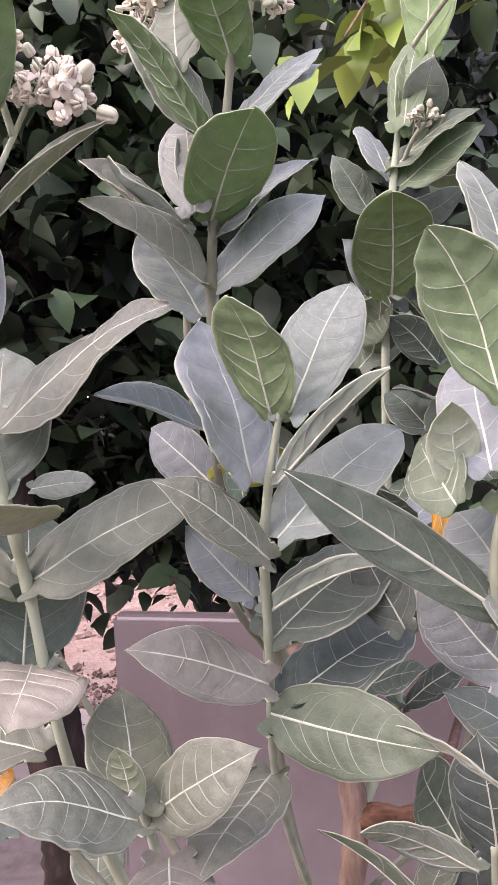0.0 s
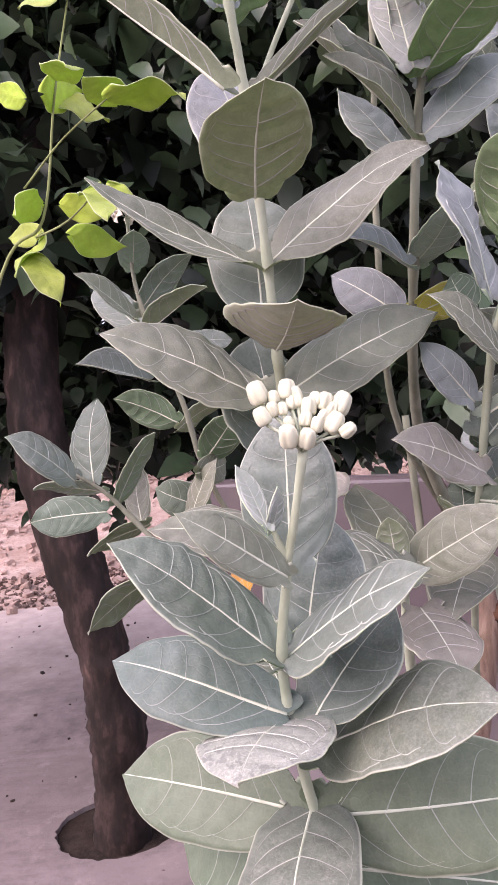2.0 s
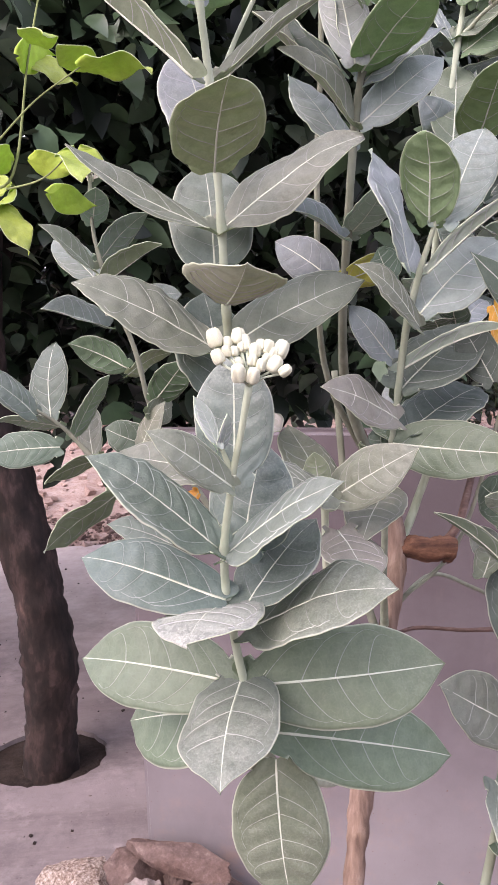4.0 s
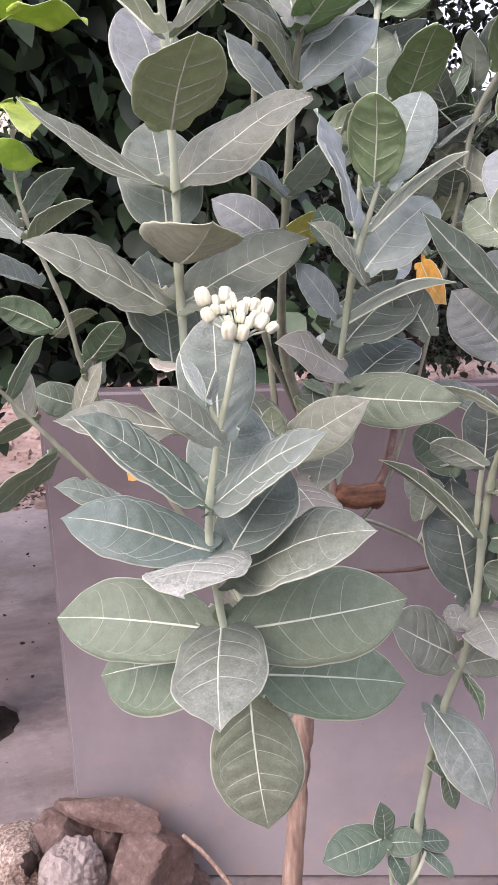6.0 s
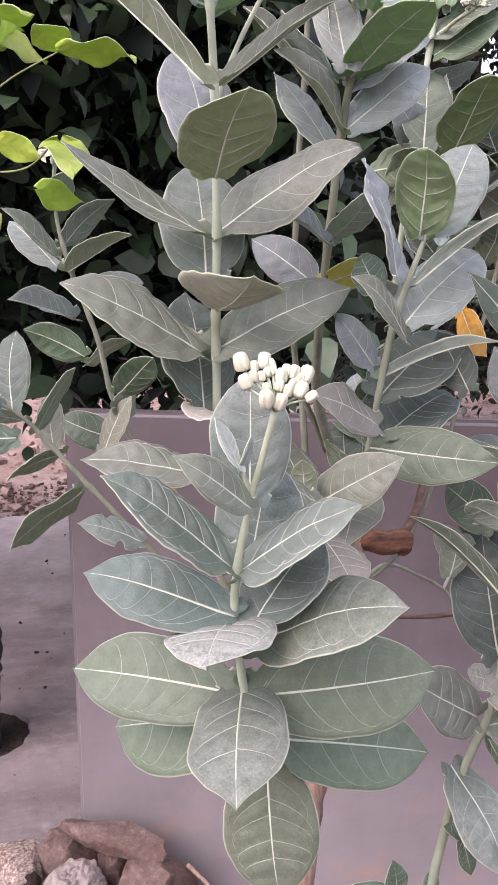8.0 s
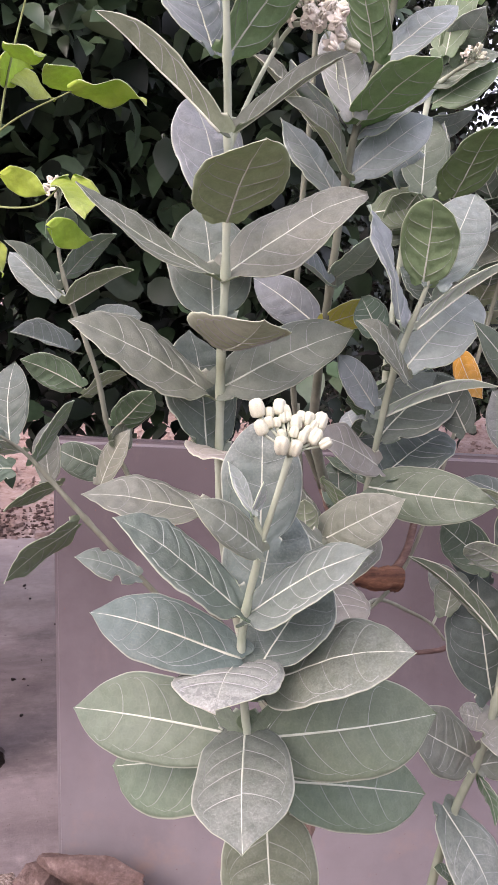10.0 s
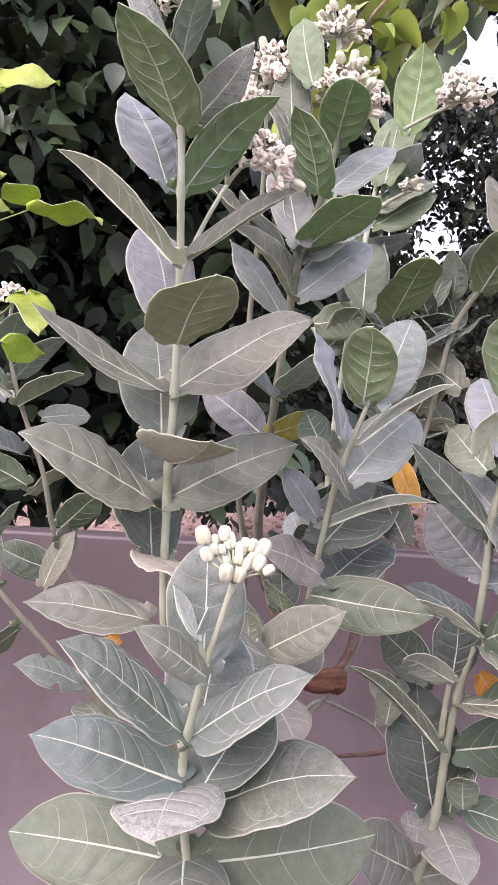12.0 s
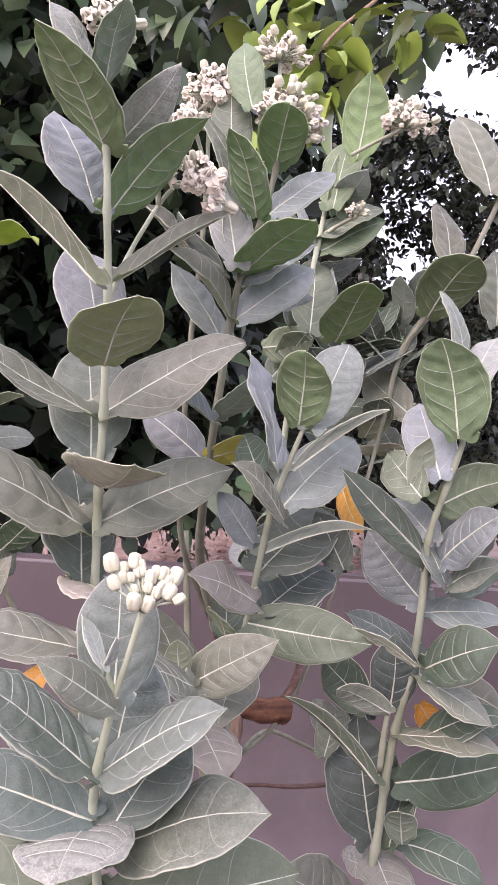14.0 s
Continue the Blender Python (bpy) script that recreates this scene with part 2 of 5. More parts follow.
# near-black to bright tones: deep shade inside the foliage put into leaf colour
m_shaded_leaf = foliage_material("shaded_tree_leaf", (0.004, 0.007, 0.005), (0.088, 0.145, 0.070), 0.46, 0.24)
m_small_leaf = foliage_material("small_tree_leaf", (0.014, 0.020, 0.014), (0.075, 0.100, 0.055))
m_mid_leaf = foliage_material("mid_green_tree_leaf", (0.03, 0.05, 0.025), (0.10, 0.15, 0.07))
m_bright_leaf = foliage_material("bright_tree_leaf", (0.19, 0.27, 0.05), (0.42, 0.50, 0.11))


# ---- mesh helpers ----
def link_mesh(name, verts, faces, mat, parent=None, label="", smooth=True):
    me = bpy.data.meshes.new(name)
    me.from_pydata([tuple(v) for v in verts], [], faces)
    for mt in (mat if isinstance(mat, (list, tuple)) else [mat]):
        me.materials.append(mt)
    if smooth:
        me.polygons.foreach_set("use_smooth", [True] * len(me.polygons))
    me.update()
    ob = new(name, me)
    if parent is not None:
        ob.parent = parent
    if label:
        ob["label"] = label
    return ob


def part(name, bm, mat, parent, label="", smooth=True):
    me = bpy.data.meshes.new(name)
    bm.to_mesh(me)
    bm.free()
    me.materials.append(mat)
    if smooth:
        me.polygons.foreach_set("use_smooth", [True] * len(me.polygons))
    ob = new(name, me)
    if parent is not None:
        ob.parent = parent
    if label:
        ob["label"] = label
    return ob


def smooth_line(points, steps=6):
    """Points along a smooth line through the given ones; each is x, y, z, radius."""
    pts = [np.array(q, float) for q in points]
    pts = [2 * pts[0] - pts[1]] + pts + [2 * pts[-1] - pts[-2]]
    out = []
    for k in range(1, len(pts) - 2):
        a, b, c, d = pts[k - 1:k + 3]
        for s in np.arange(steps) / steps:
            out.append(0.5 * (2 * b + (c - a) * s + (2 * a - 5 * b + 4 * c - d) * s * s + (3 * b - a - 3 * c + d) * s ** 3))
    return out + [pts[-2]]


def tube(points, sides=8, rough=0.0, seed=0, close=True):
    """Vertices and faces of a tube along points of x, y, z, radius."""
    rnd = random.Random(seed)
    verts, faces = [], []
    n = len(points)
    u = None
    for k, q in enumerate(points):
        a = Vector(points[max(k - 1, 0)][:3])
        b = Vector(points[min(k + 1, n - 1)][:3])
        t = (b - a).normalized()
        u = t.orthogonal() if u is None else u - t * u.dot(t)
        u.normalize()
        w = t.cross(u)
        for j in range(sides):
            ang = 2 * math.pi * j / sides
            r = q[3] * (1 + rough * rnd.uniform(-1, 1))
            verts.append(Vector(q[:3]) + (u * math.cos(ang) + w * math.sin(ang)) * r)
    for k in range(n - 1):
        for j in range(sides):
            a, b = k * sides + j, k * sides + (j + 1) % sides
            faces.append((a, b, b + sides, a + sides))
    if close:
        faces += [tuple(range(sides - 1, -1, -1)), tuple(range((n - 1) * sides, n * sides))]
    return verts, faces


def join(*pieces):
    verts, faces = [], []
    for v, f in pieces:
        o = len(verts)
        verts += list(v)
        faces += [tuple(i + o for i in q) for q in f]
    return verts, faces


# ---- setting: ground, slab, wall ----
def plane_grid(name, x0, x1, y0, y1, nx, ny, height, mat):
    verts, faces = [], []
    for j in range(ny + 1):
        for i in range(nx + 1):
            x, y = x0 + (x1 - x0) * i / nx, y0 + (y1 - y0) * j / ny
            verts.append((x, y, height(x, y)))
    for j in range(ny):
        for i in range(nx):
            a = j * (nx + 1) + i
            faces.append((a, a + 1, a + nx + 2, a + nx + 1))
    return link_mesh(name, verts, faces, mat)


GROUND = -0.2


def dirt_height(x, y):
    near = min(1.0, max(0.0, (y - 4.9) / 1.5))
    if (x + 0.75) ** 2 + (y - 2.5) ** 2 < 0.5:
        return GROUND - 0.3
    return GROUND - 0.03 + near * (0.03 + 0.05 * noise.noise((x * 0.9, y * 0.9, 0)) + 0.02 * noise.noise((x * 4, y * 4, 3)))


ground = plane_grid("ground", -14, 14, -6, 16, 110, 90, dirt_height, m_dirt)
tagged(ground, "bare reddish dirt ground strewn with rubble", "ground", kind="structure")
far = plane_grid("ground_far", -400, 400, 15.9, 800, 4, 4, lambda x, y: GROUND - 0.04, m_dirt)
tagged(far, "flat dirt reaching to the horizon", "ground", kind="structure")

HOLE = Vector((-0.775, 2.50, GROUND))


def build_slab():
    bm = bmesh.new()
    sides = 64
    rnd = random.Random(4)
    ring = []
    for k in range(sides):
        a = 2 * math.pi * k / sides
        ring.append((HOLE.x + 0.225 * math.cos(a) * rnd.uniform(0.97, 1.03), HOLE.y + 0.19 * math.sin(a) * rnd.uniform(0.97, 1.03)))
    x0, x1, y0, y1 = -5.0, 5.0, -4.0, 5.1
    top = [bm.verts.new((x, y, GROUND)) for x, y in ring]
    low = [bm.verts.new((x, y, GROUND - 0.22)) for x, y in ring]
    outer = []
    for k in range(sides):
        a = 2 * math.pi * k / sides
        dx, dy = math.cos(a), math.sin(a)
        s = min((x1 - HOLE.x) / dx if dx > 1e-6 else 1e9, (x0 - HOLE.x) / dx if dx < -1e-6 else 1e9,
                (y1 - HOLE.y) / dy if dy > 1e-6 else 1e9, (y0 - HOLE.y) / dy if dy < -1e-6 else 1e9)
        outer.append(bm.verts.new((HOLE.x + dx * s, HOLE.y + dy * s, GROUND)))
    outlow = [bm.verts.new((v.co.x, v.co.y, GROUND - 0.1)) for v in outer]
    for k in range(sides):
        n = (k + 1) % sides
        bm.faces.new((top[k], outer[k], outer[n], top[n]))
        bm.faces.new((low[k], top[k], top[n], low[n]))
        bm.faces.new((outer[k], outlow[k], outlow[n], outer[n]))
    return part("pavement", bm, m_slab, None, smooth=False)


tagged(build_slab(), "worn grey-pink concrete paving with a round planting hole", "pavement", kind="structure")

WALL_AT, WALL_TURN, WALL_TOP = Vector((-0.3666, 1.6216, 0)), -16.57, 1.194


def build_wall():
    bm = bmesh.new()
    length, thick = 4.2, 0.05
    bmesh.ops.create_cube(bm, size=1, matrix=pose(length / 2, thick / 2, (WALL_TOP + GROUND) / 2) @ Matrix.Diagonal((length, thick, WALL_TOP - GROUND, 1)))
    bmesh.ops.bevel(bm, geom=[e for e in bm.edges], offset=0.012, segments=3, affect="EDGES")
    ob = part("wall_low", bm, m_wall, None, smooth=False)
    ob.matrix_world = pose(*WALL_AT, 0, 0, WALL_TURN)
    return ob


def blocking_wall(name, x0, y0, x1, y1, height, thick=0.2):
    bm = bmesh.new()
    d = Vector((x1 - x0, y1 - y0, 0))
    bmesh.ops.create_cube(bm, size=1, matrix=Matrix.Diagonal((d.length, thick, height, 1)))
    ob = part(name, bm, m_plaster, None, smooth=False)
    ob.matrix_world = pose((x0 + x1) / 2, (y0 + y1) / 2, GROUND + height / 2, 0, 0, math.degrees(math.atan2(d.y, d.x)))
    return tagged(ob, "unseen plain plastered wall added to block low sky light", "wall", kind="structure")


# unseen walls added behind and beside the camera to block low sky light
blocking_wall("blocker_behind", -4.5, -3.9, 4.6, -3.9, 2.65)
blocking_wall("blocker_right", 4.5, -3.8, 4.5, -0.6, 2.65)
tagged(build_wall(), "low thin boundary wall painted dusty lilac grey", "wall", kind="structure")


# ---- leaves and plants ----
# for leaves inside the bush, dusk and deep also hold its shade
TONES = {
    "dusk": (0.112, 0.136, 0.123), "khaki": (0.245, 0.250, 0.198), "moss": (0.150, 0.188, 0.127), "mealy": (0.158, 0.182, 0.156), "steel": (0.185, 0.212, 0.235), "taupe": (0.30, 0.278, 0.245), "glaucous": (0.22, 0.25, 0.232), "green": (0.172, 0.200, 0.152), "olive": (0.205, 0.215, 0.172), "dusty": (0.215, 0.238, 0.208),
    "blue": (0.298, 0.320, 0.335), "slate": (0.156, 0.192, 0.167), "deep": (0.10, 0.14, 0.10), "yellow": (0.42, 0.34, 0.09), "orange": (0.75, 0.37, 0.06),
    "pale": (0.30, 0.305, 0.29), "fresh": (0.188, 0.248, 0.146), "lime": (0.35, 0.41, 0.065), "dry": (0.47, 0.39, 0.375), "young": (0.38, 0.40, 0.395),
}
TINT = {"dusk": "dark slate-blue", "moss": "moss-green", "khaki": "khaki-grey", "steel": "steel-blue", "mealy": "mealy grey-green", "taupe": "dull grey-brown", "olive": "olive-green", "glaucous": "blue-green", "blue": "grey-blue", "deep": "dark green", "dusty": "dust-covered grey", "pale": "pale woolly",
        "yellow": "yellowing", "orange": "orange dying", "lime": "bright lime-green", "dry": "dried pinkish", "young": "downy young", "green": "green", "slate": "slate-green", "fresh": "fresh green"}
leaf_count = [0]


def outline(s, wide, blunt):
    """Half width of a leaf along its length, 1 at the widest."""
    if s < wide:
        return (1 - ((wide - s) / wide) ** 2.4) ** 0.43
    point = max(0.0, (s - 0.84) / 0.16)
    return max(0.0, 1 - ((s - wide) / (1 - wide)) ** 1.9) ** blunt * (1 - 0.42 * point * point)


def vein_run(u):
    """How far towards the tip a side vein has run when it is u of the way out to the margin."""
    return 0.17 * u + 0.15 * u ** 3


def ridge(line, half):
    """A thin raised line along points of x, y, z, half width, standing out on both faces of a blade."""
    verts, faces = [], []
    for k, q in enumerate(line):
        a, c = line[max(k - 1, 0)], line[min(k + 1, len(line) - 1)]
        d = Vector((c[0] - a[0], c[1] - a[1], 0)).normalized()
        side = Vector((-d.y, d.x, 0)) * q[3]
        p = Vector(q[:3])
        verts += [p + side, p + Vector((0, 0, half)), p - side, p - Vector((0, 0, half))]
    for k in range(len(line) - 1):
        for j in range(4):
            i, n = k * 4 + j, k * 4 + (j + 1) % 4
            faces.append((i, n, n + 4, i + 4))
    return verts, faces


def leaf(plant, x, y, z, az, el, roll, length, width, tone="glaucous", bow=0.07, fold=0.10, curl=0.12, widest=0.0, bites=(), calm=0.75, holes=(), tip=0.0):
    """One leaf under a plant: base on the stem, heading and rise of its axis, roll of its blade, in degrees; length and width in metres."""
    leaf_count[0] += 1
    rnd = random.Random(leaf_count[0] * 7 + 1)
    a, e, r = radians(az), radians(el), radians(roll)
    axis = Vector((math.cos(e) * math.cos(a), math.cos(e) * math.sin(a), math.sin(e)))
    right = axis.cross(Vector((0, 0, 1))).normalized()
    up = right.cross(axis)
    side = right * math.cos(r) + up * math.sin(r)
    face = up * math.cos(r) - right * math.sin(r)
    m = Matrix((side, axis, face)).transposed().to_4x4()
    m.translation = (x, y, z)
    bow *= rnd.uniform(0.5, 1.4)
    fold *= rnd.uniform(0.5, 1.5)
    wave, wphase, twist, sway = rnd.uniform(0.012, 0.032), rnd.uniform(0, 6.3), rnd.uniform(-0.12, 0.12), rnd.uniform(-0.035, 0.035)
    wave, twist, sway = wave * calm, twist * calm, sway * calm
    veins = rnd.choice((4, 4, 5)) if length > 0.1 else 4
    ripple = 0.032 if calm > 0.6 else 0.022
    wide, blunt = rnd.uniform(0.46, 0.57), rnd.uniform(0.80, 1.02)
    wide, blunt = widest or wide, tip or blunt
    lobes = rnd.uniform(0.50, 0.62) if tone != "lime" else 0.15
    if tone == "lime":
        wide, blunt, wave = 0.38, 1.15, wave * 2.5

    def at(s, u, lift=0.0):
        hw = width / 2 * max(outline(s, wide, blunt), lobes * (1 - s / 0.22))
        hw *= 1 + 0.035 * noise.noise((s * 7 + (4 if u > 0 else 0), leaf_count[0] * 1.7, 0))
        for s0, hand, reach, depth in bites:
            if hand * u > 0:
                hw *= 1 - depth * max(0.0, 1 - ((s - s0) / reach) ** 2) ** 0.5
        xx = u * hw
        zz = bow * length * 4 * s * (1 - s) * (0.6 + 0.8 * s) + fold * abs(xx) - curl * xx * xx / width * 2
        run = vein_run(abs(u))
        zz -= 0.013 * width * math.cos(2 * math.pi * ((s - run) / (1 - run) - 0.075) / 0.72 * veins) * min(1.0, abs(u) * 3) * (1 - u * u) * min(1.0, 6 * (1 - s))
        zz += wave * width * math.sin(wphase + 9 * s + (2 if u > 0 else 0)) * u * u * 2
        zz += ripple * width * noise.noise((s * 11 + (30 if u > 0 else 0), leaf_count[0] * 3.1, 0)) * abs(u) ** 3 * min(1.0, 8 * (1 - s))
        zz += twist * xx * s + calm * width * (0.045 * noise.noise((s * 2.6, xx / width * 3.2, leaf_count[0] * 2.3)) + 0.014 * noise.noise((s * 9, xx / width * 8, leaf_count[0] * 1.1)))
        lobe = math.exp(-s / 0.06) * (2.0 * abs(u) ** 1.3 * (1 - abs(u) ** 2.5) - 0.42 * u ** 6)
        zz += 0.10 * width * math.exp(-s / 0.06) * abs(u) ** 1.5
        return Vector((xx + sway * length * 4 * s * (1 - s), length * s - 0.088 * length * lobe, zz + lift))

    ns, nu, thick = 56 if length > 0.1 else 36, 18, 0.0009
    verts, faces, uvs = [], [], []
    for lift in (0.0, -thick):
        for i in range(ns + 1):
            s = 0.4 * (0.5 - 0.5 * math.cos(math.pi * i / ns)) + 0.6 * i / ns
            for j in range(nu + 1):
                u = -1 + 2 * j / nu
                verts.append(at(s, u, lift))
                uvs.append(((u + 1) / 2, s))
    row, half = nu + 1, (ns + 1) * (nu + 1)
    gone = set()
    for i in range(ns):
        for j in range(nu):
            mid = [(uvs[i * row + j][k] + uvs[(i + 1) * row + j + 1][k]) / 2 for k in (0, 1)]
            if any(((mid[0] - hu) * width) ** 2 + ((mid[1] - hs) * length) ** 2 < hr ** 2 for hu, hs, hr in holes):
                gone.add((i, j))
    for i in range(ns):
        for j in range(nu):
            if (i, j) in gone:
                continue
            q = i * row + j
            faces.append((q, q + 1, q + row + 1, q + row))
    top_count = len(faces)
    for i in range(ns):
        for j in range(nu):
            if (i, j) in gone:
                continue
            q = half + i * row + j
            faces.append((q, q + row, q + row + 1, q + 1))
    for i in range(ns):
        q = i * row
        faces.append((q, q + row, q + row + half, q + half))
        q = i * row + nu
        faces.append((q + row, q, q + half, q + row + half))
    ob = link_mesh("leaf", verts, faces, [LEAF_UP, LEAF_DOWN], plant, TINT[tone] + " leaf")
    me = ob.data
    me.polygons.foreach_set("material_index", [0] * top_count + [1] * (len(faces) - top_count))
    layer = me.uv_layers.new(name="UVMap")
    idx = np.zeros(len(me.loops), dtype=np.int32)
    me.loops.foreach_get("vertex_index", idx)
    layer.data.foreach_set("uv", np.array(uvs, dtype=np.float32)[idx].ravel())
    base = TONES[tone]
    k = rnd.uniform(0.88, 1.12)
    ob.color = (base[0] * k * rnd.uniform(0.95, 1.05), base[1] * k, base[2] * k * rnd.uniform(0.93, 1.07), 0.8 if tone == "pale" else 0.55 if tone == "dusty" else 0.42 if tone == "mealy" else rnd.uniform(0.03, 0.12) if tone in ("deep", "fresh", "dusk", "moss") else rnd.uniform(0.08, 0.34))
    ob.matrix_world = m
    if tone in ("lime",):
        return ob
    rib = [(*at(s, 0, -thick / 2), 0.00118 * (1 - 0.74 * s) * (length / 0.13) ** 0.5 + 0.0002) for s in np.linspace(0.0, 0.985, 18)]
    v, f = tube(rib, 6)
    link_mesh("midrib", v, f, m_vein, ob)
    for k in range(veins):
        s0 = 0.07 + 0.72 * (k + 0.15 * rnd.random()) / veins
        for sgn in (-1, 1):
            s1 = s0 + rnd.uniform(-0.02, 0.02)
            reach = rnd.uniform(0.80, 0.90)
            line = []
            slack = rnd.uniform(0.9, 1.12)
            for q in np.linspace(0, 1, 18):
                uu = reach * (1 - (1 - min(q / 0.75, 1.0)) ** 1.35) - 0.055 * max(0.0, (q - 0.72) / 0.28) ** 1.5
                ss = s1 + (1 - s1) * (vein_run(uu) * slack + 0.19 * max(0.0, (q - 0.55) / 0.45) ** 1.5)
                line.append((*at(min(ss, 0.985), sgn * uu, -thick / 2), (0.00005 + 0.00056 * (1 - q) ** 0.85) * (length / 0.13) ** 0.5 * min(1.0, width / length / 0.5)))
            v, f = ridge(line, thick / 2 + 0.0007)
            link_mesh("side_vein", v, f, m_vein_fine, ob).color = ob.color
    return ob


def plant_root(label, group="milkweed bushes", category="shrub", name="milkweed_shrub"):
    e = new(name)
    e.empty_display_size = 0.05
    return tagged(e, label, category, group)


def stem(plant, points, mat=None, name="stem", nodes=(), label="", rough=0.05):
    line = smooth_line(points, 7)
    for q in line:
        for nz in nodes:
            q[3] *= 1 + 0.28 * math.exp(-((q[2] - nz) / 0.006) ** 2)
    v, f = tube(line, 10, rough, seed=len(points))
    return link_mesh(name, v, f, mat or m_stem, plant, label)


def bud_mesh():
    """A closed five-ridged bud, 1 long, tip up."""
    prof = [(0.0, 0.24), (0.05, 0.36), (0.18, 0.42), (0.42, 0.43), (0.70, 0.40), (0.90, 0.34), (1.0, 0.22), (1.03, 0.08)]
    verts, faces = [], []
    n = 30
    for zz, r in prof:
        for j in range(n):
            a = 2 * math.pi * j / n
            rr = r * (0.80 + 0.26 * abs(math.cos(2.5 * a)) ** 0.6)
            verts.append((rr * math.cos(a), rr * math.sin(a), zz))
    verts.append((0, 0, 0.98))
    for k in range(len(prof) - 1):
        for j in range(n):
            a, b = k * n + j, k * n + (j + 1) % n
            faces.append((a, b, b + n, a + n))
    t = len(prof) - 1
    for j in range(n):
        faces.append((t * n + j, t * n + (j + 1) % n, len(verts) - 1))
    faces.append(tuple(range(n - 1, -1, -1)))
    me = bpy.data.meshes.new("bud")
    me.from_pydata(verts, [], faces)
    me.polygons.foreach_set("use_smooth", [True] * len(faces))
    me.materials.append(m_bud)
    return me


def open_flower_mesh():
    """An open five-petalled flower with a raised crown, 1 across, facing up."""
    verts, faces = [], []
    for k in range(5):
        a = 2 * math.pi * k / 5
        ca, sa = math.cos(a), math.sin(a)
        o = len(verts)
        for q, (rr, w, zz) in enumerate(((0.06, 0.10, 0.02), (0.22, 0.20, 0.05), (0.36, 0.16, -0.03), (0.44, 0.03, -0.16))):
            for sd in (-1, 0, 1):
                for th in (0, -0.03):
                    xx, yy = rr, w * sd
                    verts.append((xx * ca - yy * sa, xx * sa + yy * ca, zz + th + 0.04 * abs(sd)))
        for q in range(3):
            for sd in range(2):
                i = o + q * 6 + sd * 2
                faces.append((i, i + 6, i + 8, i + 2))
                faces.append((i + 1, i + 3, i + 9, i + 7))
    for k in range(5):
        a = 2 * math.pi * (k + 0.5) / 5
        v, f = tube([(0.06 * math.cos(a), 0.06 * math.sin(a), -0.05, 0.06), (0.17 * math.cos(a), 0.17 * math.sin(a), 0.10, 0.085), (0.13 * math.cos(a), 0.13 * math.sin(a), 0.26, 0.075), (0.06 * math.cos(a), 0.06 * math.sin(a), 0.40, 0.04)], 6)
        o = len(verts)
        verts += [tuple(q) for q in v]
        faces += [tuple(i + o for i in q) for q in f]
    me = bpy.data.meshes.new("flower")
    me.from_pydata(verts, [], faces)
    me.polygons.foreach_set("use_smooth", [True] * len(faces))
    me.materials.append(m_petal)
    return me


BUD, FLOWER = bud_mesh(), open_flower_mesh()


def flower_head(plant, base, top, radius, buds, flowers, size, seed, lean=(0, 0, 1), label="cluster of cream-white buds", open_to=1.2, spots=()):
    """A stalked cluster: peduncle from base to top, then buds and open flowers on thin stalks within radius."""
    rnd = random.Random(seed)
    base, top = Vector(base), Vector(top)
    mid = (base + top) / 2 + Vector((rnd.uniform(-1, 1), rnd.uniform(-1, 1), 0)) * 0.004
    v, f = tube(smooth_line([(*base, 0.0030), (*mid, 0.0026), (*top, 0.0031)], 5), 8)
    head = link_mesh("flower_stalk", v, f, m_stem, plant, label)
    up = Vector(lean).normalized()
    total = buds + flowers
    for k in range(total):
        zz = 1 - open_to * (k + 0.5) / total
        ang = k * 2.39996 + rnd.uniform(-0.3, 0.3)
        rr = math.sqrt(max(0.0, 1 - zz * zz))
        d = Vector((rr * math.cos(ang), rr * math.sin(ang), max(-0.15, zz) + 0.12)).normalized()
        d = (Vector((0, 0, 1)).rotation_difference(up).to_matrix() @ d).normalized()
        reach = radius * rnd.uniform(0.55, 1.0)
        closed = not flowers or k * buds // total != (k + 1) * buds // total
        s = size * (rnd.choice((0.6, 0.75, 1.0, 1.1, 1.2)) * (0.6 if flowers else 1.0) if closed else rnd.uniform(0.85, 1.15))
        end = top + d * reach
        if spots:
            end, s = top + Vector(spots[k][:3]), spots[k][3]
            d = (end - top + up * 0.012).normalized()
            end = end - d * s * 0.5
            reach = (end - top).length
        bend = top + (end - top) * 0.5 + up * reach * 0.08
        v, f = tube([(*top, 0.0011), (*bend, 0.0009), (*end, 0.0012)], 5)
        link_mesh("bud_stalk", v, f, m_stem, head)
        ob = new("bud" if closed else "flower", BUD if closed else FLOWER)
        ob.parent = head
        turn = d.to_track_quat("Z", "Y").to_matrix().to_4x4()
        ob.matrix_world = Matrix.Translation(end) @ turn @ pose(0, 0, 0, rnd.uniform(-14, 14), rnd.uniform(-14, 14), rnd.uniform(0, 360)) @ Matrix.Diagonal((s, s, s, 1))
    return head


